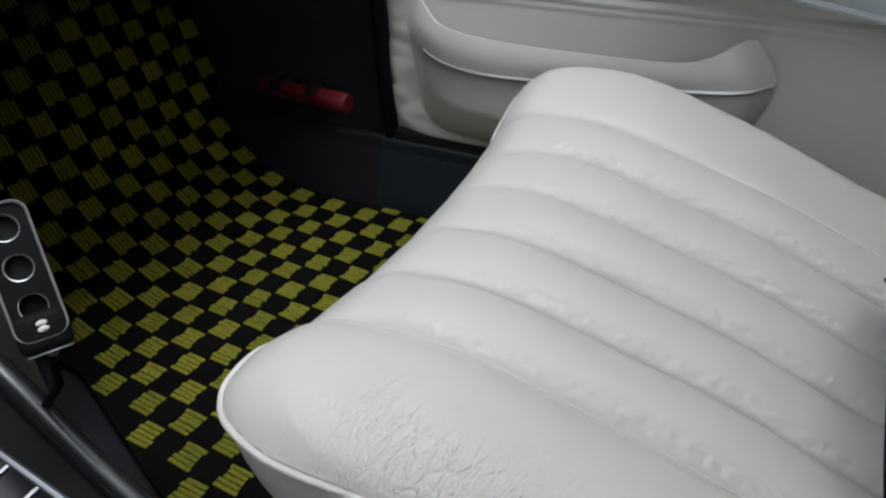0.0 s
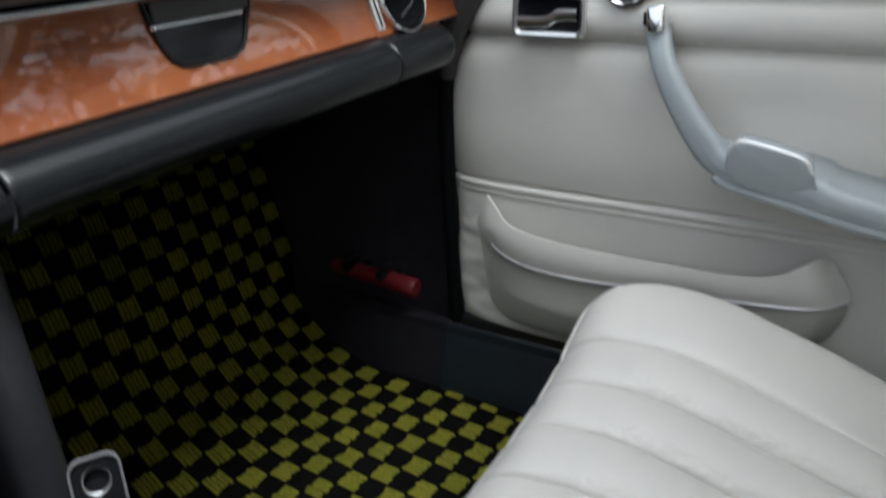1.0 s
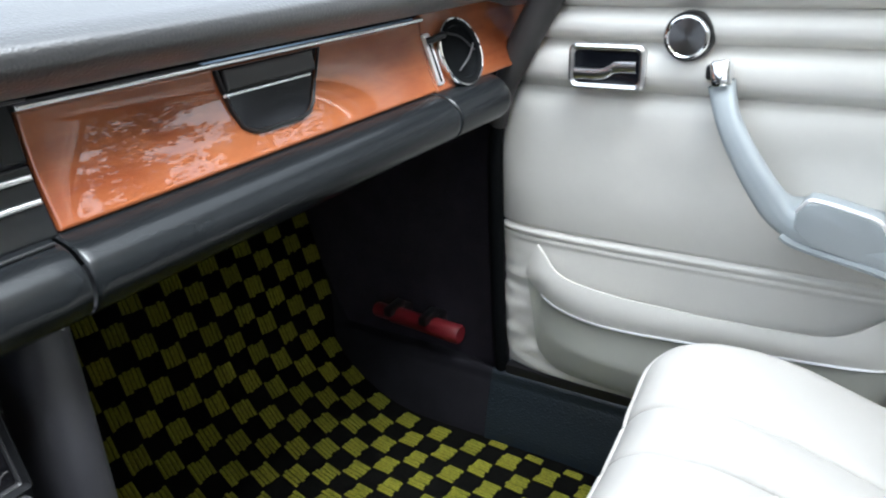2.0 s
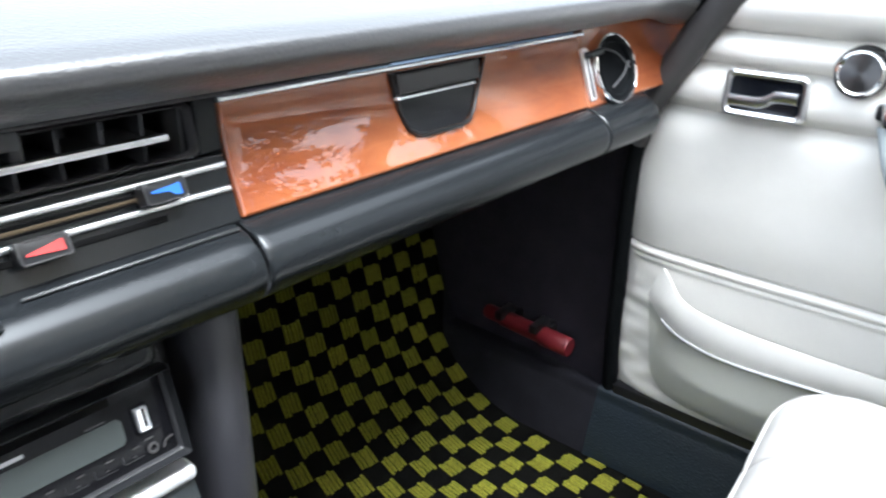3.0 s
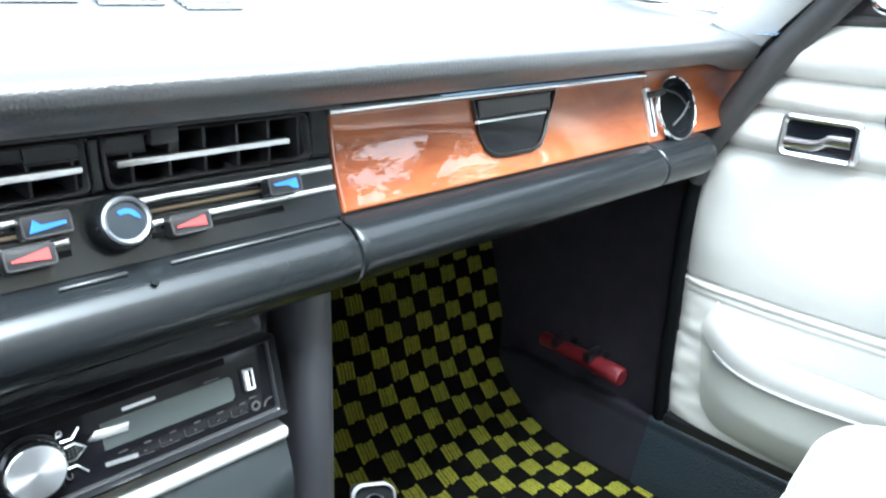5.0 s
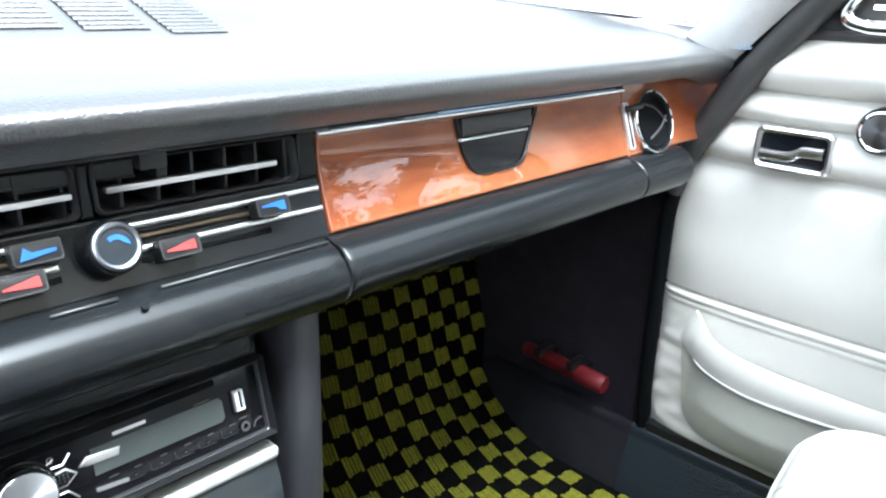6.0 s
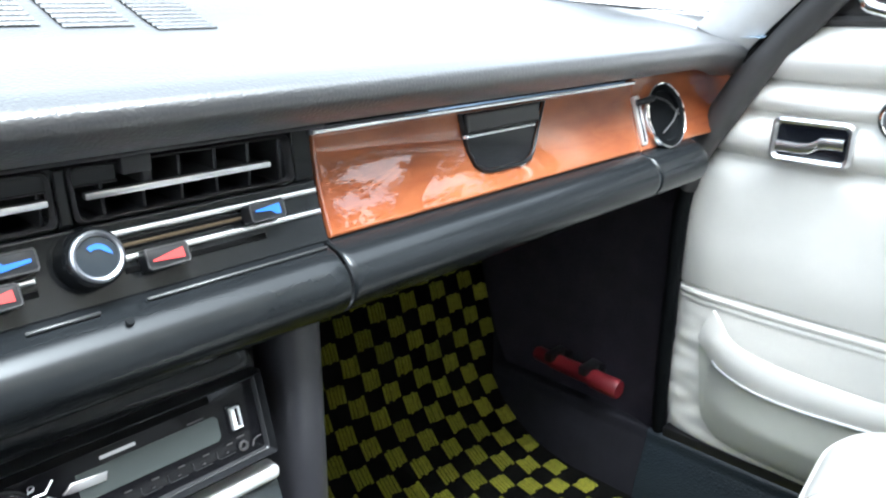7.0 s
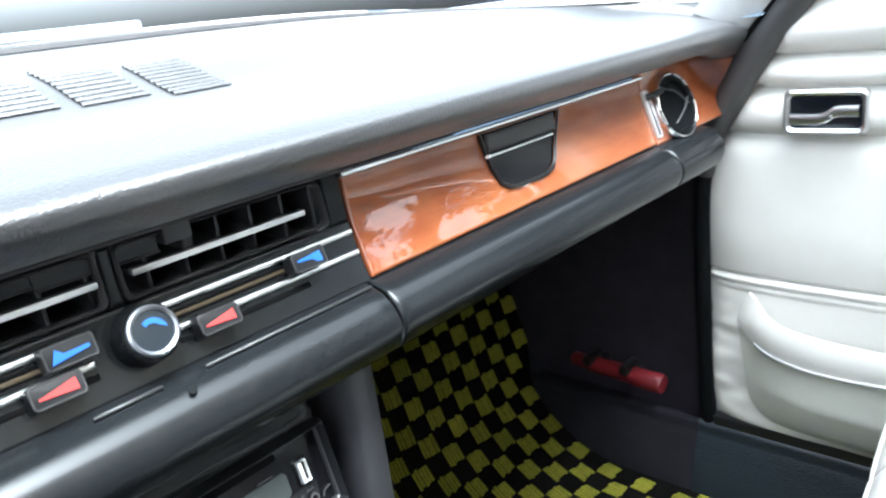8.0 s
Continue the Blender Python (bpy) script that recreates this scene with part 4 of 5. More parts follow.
part("back_shell", box((-0.0160, -0.046, -0.022), (0.0160, 0.046, -0.0042), 0.005, 3, GM), CONSOLE, lever, "black rear shell of the grip")
part("sleeve", box((-0.0168, -0.055, -0.0085), (0.0168, -0.027, 0.0075), 0.006, 4, GM), CONSOLE, lever, "black sleeve with a pale screw")
for dy in (-0.0365, -0.0325):
    part("screw", lathe([(0.0026, 0), (0.0024, 0.0006), (0, 0.0010)], 16, GM @ pose(0.001, dy - 0.003, 0.0073) @ Matrix.Diagonal((1.5, 0.8, 1, 1))), SATIN, lever)
part("sleeve_edge", box((-0.0140, -0.0560, -0.005), (0.0140, -0.0546, 0.0066), 0.0006, 1, GM), STEEL, lever)
fp = GM @ Vector((0.002, -0.052, 0))
part("rod", tube([fp, fp + Vector((0.003, 0.010, -0.012)), Vector((0.126, -0.062, 0.205)), Vector((0.119, -0.036, 0.172))], 0.0028, 10), CONSOLE, lever)
part("ferrule", tube([fp, fp + Vector((0.002, 0.006, -0.008))], 0.0034, 10), SATIN, lever, "short bright ferrule")


# ---- passenger's door ----
door = thing("door_1", "closed cream vinyl car door with pocket and armrest", "car door", "", "structure")
DOOR_X = [(0.100, 0.700), (0.112, 0.692), (0.20, 0.690), (0.2865, 0.6895), (0.2895, 0.6885), (0.2925, 0.6884), (0.2945, 0.6893), (0.2965, 0.6880), (0.3000, 0.6866), (0.3030, 0.6878), (0.3060, 0.6912), (0.310, 0.6878), (0.36, 0.681), (0.42, 0.679), (0.452, 0.679), (0.466, 0.684), (0.4725, 0.6915),
          (0.476, 0.684), (0.484, 0.6735), (0.497, 0.670), (0.510, 0.6745), (0.5215, 0.690), (0.525, 0.682), (0.532, 0.6735), (0.541, 0.6725), (0.549, 0.6785), (0.5545, 0.690), (0.558, 0.680), (0.568, 0.667), (0.583, 0.6615), (0.600, 0.671), (0.608, 0.680), (0.612, 0.692)]
FRONT_Y = [(0.10, 0.018), (0.38, 0.018), (0.44, 0.008), (0.49, -0.014), (0.566, -0.052), (0.612, -0.088)]


def door_x(z):
    return smooth_table(DOOR_X, z)


def door_point(u, v):
    z = 0.100 + 0.512 * v
    yf = smooth_table(FRONT_Y, z)
    y = yf - (0.92 + yf) * u
    d = yf - y
    x = door_x(z) + 0.005 * math.exp(-d / 0.008) + 0.014 * math.exp(-d / 0.036)
    # puckers near the front end, the armrest and the pocket
    k = math.exp(-((y + 0.005) / 0.04) ** 2) * max(0.0, min(1.0, (0.30 - z) / 0.05))
    x += 0.003 * k * noise.noise((y * 30, z * 60, 1.0))
    k = math.exp(-((y + 0.34) / 0.10) ** 2 - ((z - 0.39) / 0.06) ** 2)
    x += 0.0035 * k * math.sin(40 * (z - 0.38) + 90 * (y + 0.3) * (z - 0.25))
    x += 0.0016 * noise.noise((y * 7, z * 9, 4.0)) + 0.0007 * noise.noise((y * 26, z * 30, 8.0))
    return (x, y, z)


zs = sorted({(z - 0.100) / 0.512 for z, _ in DOOR_X} | {i / 150 for i in range(151)})
part("panel", sheet(door_point, 150, 0, vs=zs), CREAM_DOOR, door, "cream vinyl panel with padded horizontal pleats")
part("lower_edge", box((0.692, -0.92, 0.086), (0.72, 0.012, 0.1085), 0.004), BLACK_SOFT, door, "black rubber lower edge")
part("waist_seal", tube([(0.688, -0.10, 0.615), (0.688, -0.92, 0.612)], 0.006, 8), GREY_TRIM, door, "dark rubber seal under the window")
gl = part("pane", sheet(lambda u, v: (0.694 - 0.06 * v * v, (-0.19 - 0.20 * v) + (-0.72 + 0.16 * v) * u, 0.612 + 0.42 * v), 4, 8), GLASS, door, "clear side window")
gl.visible_shadow = False
qp = [(0.672, -0.58, 0.640), (0.672, -0.40, 0.638), (0.672, -0.20, 0.636), (0.672, -0.164, 0.638), (0.671, -0.150, 0.645), (0.670, -0.154, 0.660), (0.664, -0.185, 0.70), (0.648, -0.28, 0.82), (0.615, -0.44, 1.01)]
qp = [(x, y + 0.010, z - 0.012) for x, y, z in qp]
part("window_frame", tube(curve_points(qp, 60), 0.0065, 10), CHROME, door, "chrome window frame with a rounded corner")
bm = bmesh.new()
tri = [(0.697, -0.01, 0.555), (0.697, -0.92, 0.555), (0.694, -0.92, 0.636), (0.684, -0.158, 0.640), (0.683, -0.160, 0.668), (0.676, -0.21, 0.73), (0.674, -0.165, 0.735), (0.690, -0.05, 0.655)]
bm.faces.new([bm.verts.new(p) for p in tri])
part("corner_filler", bm, GREY_TRIM, door, "dark corner between the pillar and the window")

# map pocket: a bulging shell with an open top and a chrome line
RIM = [(0.0, 0.294), (0.03, 0.285), (0.07, 0.272), (0.12, 0.264), (0.22, 0.260), (0.44, 0.258), (0.70, 0.259), (0.82, 0.263), (0.89, 0.273), (0.945, 0.284), (0.975, 0.286), (1.0, 0.281)]
TRIM = [(0.0, 0.254), (0.03, 0.238), (0.07, 0.2275), (0.14, 0.2215), (0.25, 0.2195), (0.47, 0.2245), (0.75, 0.233), (1.0, 0.242)]
FOOT = [(0.0, 0.146), (0.015, 0.134), (0.045, 0.127), (0.15, 0.124), (0.85, 0.126), (0.95, 0.148), (1.0, 0.19)]
END_A = [(0.124, -0.050), (0.140, -0.040), (0.160, -0.034), (0.20, -0.030), (0.253, -0.026), (0.275, -0.033), (0.294, -0.041)]
END_B = [(0.138, -0.380), (0.197, -0.416), (0.241, -0.425), (0.286, -0.404)]


def pocket_at(u, z):
    lo, hi = smooth_table(FOOT, u), smooth_table(RIM, u)
    t = max(0.0, min(1.0, (z - lo) / (hi - lo)))
    swell = 0.034 * (1 - abs(2 * u - 1) ** (3.5 if u < 0.5 else 14))
    x = 0.689 - max(swell * (0.35 + 0.65 * min(1.0, t / 0.35) ** 0.7), 0.012 * t)
    a, b = smooth_table(END_A, z), smooth_table(END_B, z)
    return Vector((x, a + (b - a) * u, z))


def pocket_point(u, v):
    tr = smooth_table(TRIM, u)
    lo = smooth_table(FOOT, u)
    return tuple(pocket_at(u, lo + (tr - 0.0006 - lo) * v))


def band_point(u, v):
    tr, hi = smooth_table(TRIM, u), smooth_table(RIM, u)
    p = pocket_at(u, tr + (hi - tr) * v)
    return (p.x - 0.003 * math.sin(math.pi * v) * min(1, u / 0.03, (1 - u) / 0.03), p.y, p.z)


pocket = part("map_pocket", sheet(pocket_point, 70, 16), CREAM_POCKET, door, "sage-cream vinyl map pocket with an open top")
bm = sheet(band_point, 70, 8)
bmesh.ops.recalc_face_normals(bm, faces=bm.faces)
bmesh.ops.solidify(bm, geom=bm.faces[:], thickness=0.004)
part("upper_band", bm, CREAM_DOOR, pocket, "pale rolled upper band")
part("chrome_line", tube([tuple(pocket_at(u / 60, smooth_table(TRIM, u / 60)) + Vector((-0.0048, 0, 0))) for u in range(3, 61)], 0.0017, 8), BRIGHT, pocket, "thin chrome line")

# opener in its bright frame
HX = 0.6665
HM = Matrix(((0, 0, -1, HX), (-1, 0, 0, -0.1165), (0, 1, 0, 0.5005), (0, 0, 0, 1)))
o, i = round_rect(0.0770, 0.0440, 0.0075), round_rect(0.0655, 0.0325, 0.0050)
opener = part("door_opener", ring_plate(o, i, 0.006, HM @ pose(0, 0, 0.003)), SATIN, door, "chrome framed door opener")
part("dish", sheet(lambda u, v: tuple(HM @ Vector((-0.0333 + 0.0666 * u, -0.0173 + 0.0346 * v, 0.0015 - 0.0035 * math.sin(math.pi * u) ** 0.5 * math.sin(math.pi * v) ** 0.5))), 16, 12), DISH, opener)
hk = [(-0.0325, -0.0030), (-0.006, -0.0030), (0.004, 0.0010), (0.0100, 0.0045), (0.0300, 0.0050)]
bm = bmesh.new()
hp = curve_points(hk, 20)
up_ = [[bm.verts.new(HM @ Vector((x, y + dy, dz))) for x, y in hp] for dy, dz in ((0.0016, 0.0010), (0.0012, 0.0045), (-0.0025, 0.0055), (-0.0075, 0.0040), (-0.0100, 0.0012))]
for a, b in zip(up_, up_[1:]):
    for k in range(20):
        bm.faces.new((a[k], a[k + 1], b[k + 1], b[k]))
part("latch_handle", bm, SATIN, opener, "chrome latch handle")

# round adjuster above the armrest
KM = Matrix(((0, 0, -1, 0.682), (-1, 0, 0, -0.1915), (0, 1, 0, 0.5310), (0, 0, 0, 1)))
adj = part("mirror_knob", lathe([(0.0225, 0.0), (0.0225, 0.012), (0.0215, 0.016), (0.0195, 0.018)], 48, KM), BLACK_PLASTIC, door, "round black knob with a turned steel centre")
part("ring", lathe([(0.0203, 0.0172), (0.0195, 0.0195), (0.0178, 0.0200), (0.0165, 0.0188)], 48, KM), CHROME, adj)
cap = part("cap", lathe([(0.0167, 0.0), (0.0, 0.0008)], 40), DARK_STEEL, adj)
cap.matrix_basis = KM @ pose(0, 0, 0.0186)

# grab handle running down into the armrest
LOW = [(-0.2153, 0.488), (-0.2312, 0.4546), (-0.2537, 0.419), (-0.2783, 0.3861), (-0.2935, 0.3720), (-0.3107, 0.3628), (-0.3585, 0.3547), (-0.4347, 0.3406), (-0.70, 0.300)]
HIGH = [(-0.2374, 0.4966), (-0.2485, 0.4675), (-0.2729, 0.4333), (-0.2963, 0.4068), (-0.3075, 0.3964), (-0.3246, 0.3938), (-0.3849, 0.3859), (-0.4292, 0.3731), (-0.70, 0.335)]
OUT = [0.652, 0.634, 0.622, 0.616, 0.613, 0.609, 0.604, 0.602, 0.606]
lo_, hi_ = curve_points(LOW, 60), curve_points(HIGH, 60)
ot_ = [smooth_table([(k, v) for k, v in enumerate(OUT)], 8 * i / 60) for i in range(61)]


def arm_point(u, v):
    k = round(u * 60)
    a = 2 * math.pi * v
    cy, cz = (lo_[k][0] + hi_[k][0]) / 2, (lo_[k][1] + hi_[k][1]) / 2
    hy, hz = (hi_[k][0] - lo_[k][0]) / 2, (hi_[k][1] - lo_[k][1]) / 2
    s, c = math.sin(a), math.cos(a)
    s = math.copysign(abs(s) ** 0.6, s)
    c = math.copysign(abs(c) ** 0.6, c)
    inner = 0.022 if k < 22 else 0.022 + 0.06 * min(1.0, (k - 22) / 14)
    depth = inner / 2
    return (ot_[k] + depth - depth * c, cy + hy * s, cz + hz * s)


arm = part("armrest", sheet(arm_point, 60, 28), BLUE_GREY, door, "blue-grey moulded grab handle and armrest")
part("chrome_cap", box((-0.014, -0.0085, -0.012), (0.010, 0.0085, 0.012), 0.004, 3, Matrix.Translation((0.660, -0.2270, 0.5005)) @ pose(0, 0, 0, -10, 12, 0)), CHROME, arm, "chrome end cap")
part("stub", box((-0.006, -0.006, -0.007), (0.016, 0.006, 0.007), 0.003, 2, Matrix.Translation((0.670, -0.2165, 0.500))), BLACK_PLASTIC, arm)
cl = [(0.607, -0.3085, 0.3985), (0.607, -0.3135, 0.4065), (0.607, -0.3210, 0.4108), (0.607, -0.3545, 0.4045), (0.607, -0.3715, 0.3985), (0.607, -0.3770, 0.3880)]
part("chrome_trim", tube(curve_points(cl, 30), 0.0019, 8), BRIGHT, arm, "chrome trim on the armrest")
rise = [(y, z - 0.0015) for _, y, z in curve_points(cl, 16)] + [(-0.386, 0.372), (-0.36, 0.362), (-0.325, 0.370), (-0.308, 0.385)]
bm = slab([(y, z) for y, z in rise], 0.030, Matrix(((0, 0, -1, 0.6045), (1, 0, 0, 0), (0, 1, 0, 0), (0, 0, 0, 1))), 0.0025)
part("switch_rise", bm, BLUE_GREY, arm)

part("lower_lip", tube([(ot_[k] + 0.004, lo_[k][0] * 0.86 + hi_[k][0] * 0.14, lo_[k][1] * 0.86 + hi_[k][1] * 0.14) for k in range(32, 61)], 0.0045, 8), BLUE_GREY, arm)

# the driver's door, plain, and windowless rear sides added to keep light out
for name, ya, yb, sd in (("wall_driver_door", 0.012, -0.92, -1), ("wall_rear_side_blocker", -0.92, -1.50, -1), ("wall_rear_side_blocker", -0.92, -1.50, 1)):
    if ya > -0.5:
        bm = sheet(lambda u, v: (door_x(0.100 + 0.512 * v), ya + (yb - ya) * u, 0.100 + 0.512 * v), 10, 40)
    else:
        bm = sheet(lambda u, v: (0.69 - 0.07 * max(0.0, v - 0.5) ** 2 * 4, ya + (yb - ya) * u, 0.100 + 0.99 * v), 10, 20)
    if sd < 0:
        mirrored(bm)
    thing(name, "unseen cream vinyl inner side panel", "door", "", "structure", bm, CREAM_DOOR)


# ---- passenger's seat ----
seat = thing("front_seat", "cream pleated leather car seat with piped edges", "car seat")
SX0, SX1, SYF, SYR = 0.097, 0.592, -0.2065, -0.720
SEAMS = [0.187, 0.240, 0.295, 0.352, 0.409, 0.468]
LINE = [(0.0, 0.261), (0.02, 0.267), (0.045, 0.2715), (0.09, 0.2740), (0.12, 0.2700), (0.16, 0.2600), (0.2335, 0.2390), (0.28, 0.2205), (0.3135, 0.2065), (0.525, 0.130)]  # height of the seams by the way back from the front edge


FRONT = [(0.097, -0.275), (0.0985, -0.256), (0.101, -0.244), (0.106, -0.229), (0.113, -0.2155), (0.121, -0.2070), (0.132, -0.2015), (0.156, -0.2010), (0.184, -0.2065), (0.205, -0.2130), (0.238, -0.2215), (0.277, -0.2260), (0.319, -0.2290),
         (0.409, -0.2290), (0.480, -0.2255), (0.530, -0.2230), (0.560, -0.2240), (0.578, -0.2300), (0.587, -0.2380), (0.592, -0.2500)]


def front_y(x):
    """The front edge in plan: rounded corners, a little hollow in the middle."""
    return smooth_table(FRONT, x) + 0.0105 * max(0.0, min(1.0, (x - 0.17) / 0.06, (0.60 - x) / 0.06))


def seat_top(x, y):
    z = smooth_table(LINE, SYF - y)
    if SEAMS[0] < x < SEAMS[-1]:
        k = max(i for i in range(len(SEAMS)) if SEAMS[i] <= x)
        t = (x - SEAMS[k]) / (SEAMS[min(k + 1, 5)] - SEAMS[k])
        z += 0.0082 * math.sin(math.pi * t) ** 0.48 * min(1.0, max(0.0, (front_y(x) - y) / 0.07))
        z -= 0.005 * math.sin(math.pi * (x - SEAMS[0]) / (SEAMS[-1] - SEAMS[0]))
    else:
        w = (SEAMS[0] - SX0) if x < 0.3 else (SX1 - SEAMS[-1])
        e = min(abs(x - SEAMS[0]), abs(x - SEAMS[-1])) / w
        flat = 1.0 if x < 0.3 else 1 - 0.85 * min(1.0, max(0.0, (-0.34 - y) / 0.11))  # the outer bolster sinks towards the back
        z += 0.013 * flat * math.sin(math.pi * min(1.0, 0.9 * e)) ** 0.6 - 0.004 * e
    return z


def ridge(x, y, z):
    return 1 - abs(noise.noise((x, y, z))) * 2


def edge_fall(df, ds):
    """0 inside, 1 all along the rim, rounded over like a quarter of a circle."""
    t = 1 - min(1.0, max(0.0, df) / 0.042) * min(1.0, max(0.0, ds) / 0.036)
    return 1 - math.sqrt(max(0.0, 1 - t * t * 0.98))


def seat_z(x, y):
    z = seat_top(x, y)
    df = front_y(x) - y
    ds = min(x - SX0, SX1 - x)
    z -= (0.017 + 0.013 * max(0.0, min(1.0, (x - 0.16) / 0.09, (SX1 - x) / 0.09))) * edge_fall(df, ds)
    z -= 0.0010 * math.exp(-(min(df, ds) / 0.0025) ** 2)  # drawn in beside the piping
    # wrinkles across the bolster by the console, creases along the pleats
    k = math.exp(-((x - 0.128) / 0.040) ** 2 - ((y + 0.345) / 0.075) ** 2)
    fold = max(0.0, ridge(x * 12 + 6, y * 60 + x * 20, 2.0) - 0.55) / 0.45
    z -= k * 0.0009 * fold ** 1.5
    for s in SEAMS[:5]:
        k = math.exp(-((x - s - 0.007) / 0.006) ** 2) * min(1.0, max(0.0, (SYF - y - 0.05) / 0.05))
        z += 0.0013 * k * (noise.noise((x * 150 + y * 70, y * 190, 5.0 + s)) + 0.9 * noise.noise((x * 260 + y * 90, y * 300, 2.0 + s)))
    for s in SEAMS:
        z -= 0.0038 * math.exp(-abs(x - s) / (0.0040 if s == SEAMS[0] else 0.0020))  # sewn line
    z += 0.0014 * noise.noise((x * 11, y * 11, 7.0))
    return z


def x_at(u):
    return SX0 + (SX1 - SX0) * u


ux = sorted({0.5 - 0.5 * math.cos(math.pi * i / 40) for i in range(41)} | {i / 180 for i in range(181)} | {(s + 0.0012 * i - SX0) / (SX1 - SX0) for s in SEAMS for i in range(-5, 22)} | {(s - SX0) / (SX1 - SX0) for s in SEAMS})
vy = sorted({(i / 320) ** 1.15 for i in range(321)})


def cushion(u, v):
    x = x_at(u)
    yf = front_y(x)
    y = yf + (SYR - yf) * v
    return (x, y, seat_z(x, y))


part("cushion", sheet(cushion, 0, 0, us=ux, vs=vy), CREAM, seat, "pleated cream leather cushion", smooth=180)


def rim(t):
    """The edge of the cushion in plan, from the inner side round the front to the outer side, t from 0 to 1."""
    if t < 0.3:
        return SX0, SYR + (front_y(SX0) - SYR) * t / 0.3
    if t > 0.7:
        return SX1, front_y(SX1) + (SYR - front_y(SX1)) * (t - 0.7) / 0.3
    x = x_at(0.5 - 0.5 * math.cos(math.pi * (t - 0.3) / 0.4))
    return x, front_y(x)


def rim_normal(t):
    a, b = rim(max(0, t - 0.014)), rim(min(1, t + 0.014))
    return Vector((-(b[1] - a[1]), b[0] - a[0], 0)).normalized()


def boxing(u, v):
    x, y = rim(u)
    n = rim_normal(u)
    z = seat_z(min(max(x, SX0), SX1), y)
    p = Vector((x, y, z)) + n * (0.001 * math.sin(math.pi * min(1, v * 1.4)) - 0.05 * v * v - 0.012 * v)
    return (p.x, p.y, z - (z - 0.09) * v)


part("side_panel", sheet(boxing, 160, 10), CREAM, seat, "cream leather side below the piping")
RIM = [(Vector((*rim(i / 300), 0)), rim_normal(i / 300)) for i in range(301)]
part("piping", tube([(p.x + n.x * 0.0012, p.y + n.y * 0.0012, seat_z(p.x, p.y) + 0.0002) for p, n in RIM], 0.0018, 8), CREAM, seat, "cream piping round the cushion")
part("seam", tube([(p.x - n.x * 0.0009, p.y - n.y * 0.0009, seat_z(p.x, p.y) + 0.0011) for p, n in RIM], 0.0005, 5), SEAM, seat, "thin seam line darkened for its shade")
for s in SEAMS:
    piped = s < 0.2
    line = [(s, y, seat_z(s, y) + (0.0022 if piped else 0.0010)) for y in [front_y(s) - 0.002 - 0.5 * (i / 260) for i in range(261)]]
    part("seam", tube(line, 0.0021 if piped else 0.0010, 6), CREAM if piped else SEAM, seat, "" if piped else "thin seam line darkened for its shade")
    if piped:
        part("seam", tube([(x - 0.0021, y, z - 0.0010) for x, y, z in line], 0.0006, 5), SEAM, seat, "thin seam line darkened for its shade")
for x in (0.16, 0.48):
    part("rail", box((x, -0.70, 0.0), (x + 0.03, -0.27, 0.095), 0.004), BLACK_PLASTIC, seat, "black seat rail")


def backrest(u, v):
    a = 2 * math.pi * u
    w = 0.22 * (1 - 0.18 * v ** 2)
    z = 0.25 + 0.52 * v
    top = math.sqrt(max(0.0, 1 - max(0.0, (v - 0.86) / 0.14) ** 2))
    return (0.329 + w * math.copysign(abs(math.cos(a)) ** 0.5, math.cos(a)) * (0.6 + 0.4 * top), -0.76 - 0.16 * v + 0.055 * math.copysign(abs(math.sin(a)) ** 0.6, math.sin(a)) * top, z)


part("backrest", sheet(backrest, 48, 24, close_u=True), CREAM, seat, "cream leather backrest")

belt = thing("seat_belt", "dark navy seat belt webbing hanging over the seat", "seat belt")
bp = curve_points([(0.40, -0.519, 0.232), (0.36, -0.515, 0.252), (0.30, -0.511, 0.264), (0.26, -0.509, 0.266), (0.20, -0.509, 0.258), (0.165, -0.513, 0.246)], 40)
bm = sheet(lambda u, v: (bp[round(u * 40)][0], bp[round(u * 40)][1] - 0.045 * v, bp[round(u * 40)][2] + 0.010 * math.sin(math.pi * v)), 40, 6)
bmesh.ops.recalc_face_normals(bm, faces=bm.faces)
bmesh.ops.solidify(bm, geom=bm.faces[:], thickness=0.002)
part("webbing", bm, NAVY, belt)


# ---- red flare on the side of the footwell ----
flare = thing("emergency_flare", "red plastic emergency flare clipped to the footwell side", "flare")
fa, fb = Vector((0.697, 0.218, 0.139)), Vector((0.693, 0.078, 0.134))
fd = (fb - fa).normalized()
FM = Matrix.Translation(fa) @ fd.to_track_quat("Z", "Y").to_matrix().to_4x4()
L = (fb - fa).length
part("tube", lathe([(0.0, -0.001), (0.0095, 0.0), (0.0105, 0.003), (0.0105, 0.026), (0.0120, 0.030), (0.0120, L - 0.045), (0.0135, L - 0.042), (0.0135, L - 0.003), (0.0120, L), (0.0, L)], 24, FM), RED_FLARE, flare)
for zc in (0.033, L - 0.050):
    cl = part("clip", box((0.676, fa.y + fd.y * zc - 0.006, 0.143), (0.712, fa.y + fd.y * zc + 0.006, 0.156), 0.002), BLACK_PLASTIC, flare)
    part("bracket", box((0.704, fa.y + fd.y * zc - 0.008, 0.130), (0.730, fa.y + fd.y * zc + 0.008, 0.144), 0.002), BLACK_PLASTIC, flare)

# ---- outside ----
def concrete():
    m = mat("pale_concrete", (0.55, 0.55, 0.54), 0.9)
    v = coords(m)
    wire(m, ramp(m, noise_tex(m, v, 3, 5), [(0.3, (0.50, 0.50, 0.49)), (0.7, (0.62, 0.615, 0.60))]), bsdf(m).inputs["Base Color"])
    bumps(m, [(noise_tex(m, v, 60, 4), 0.002)], 0.4)
    return m


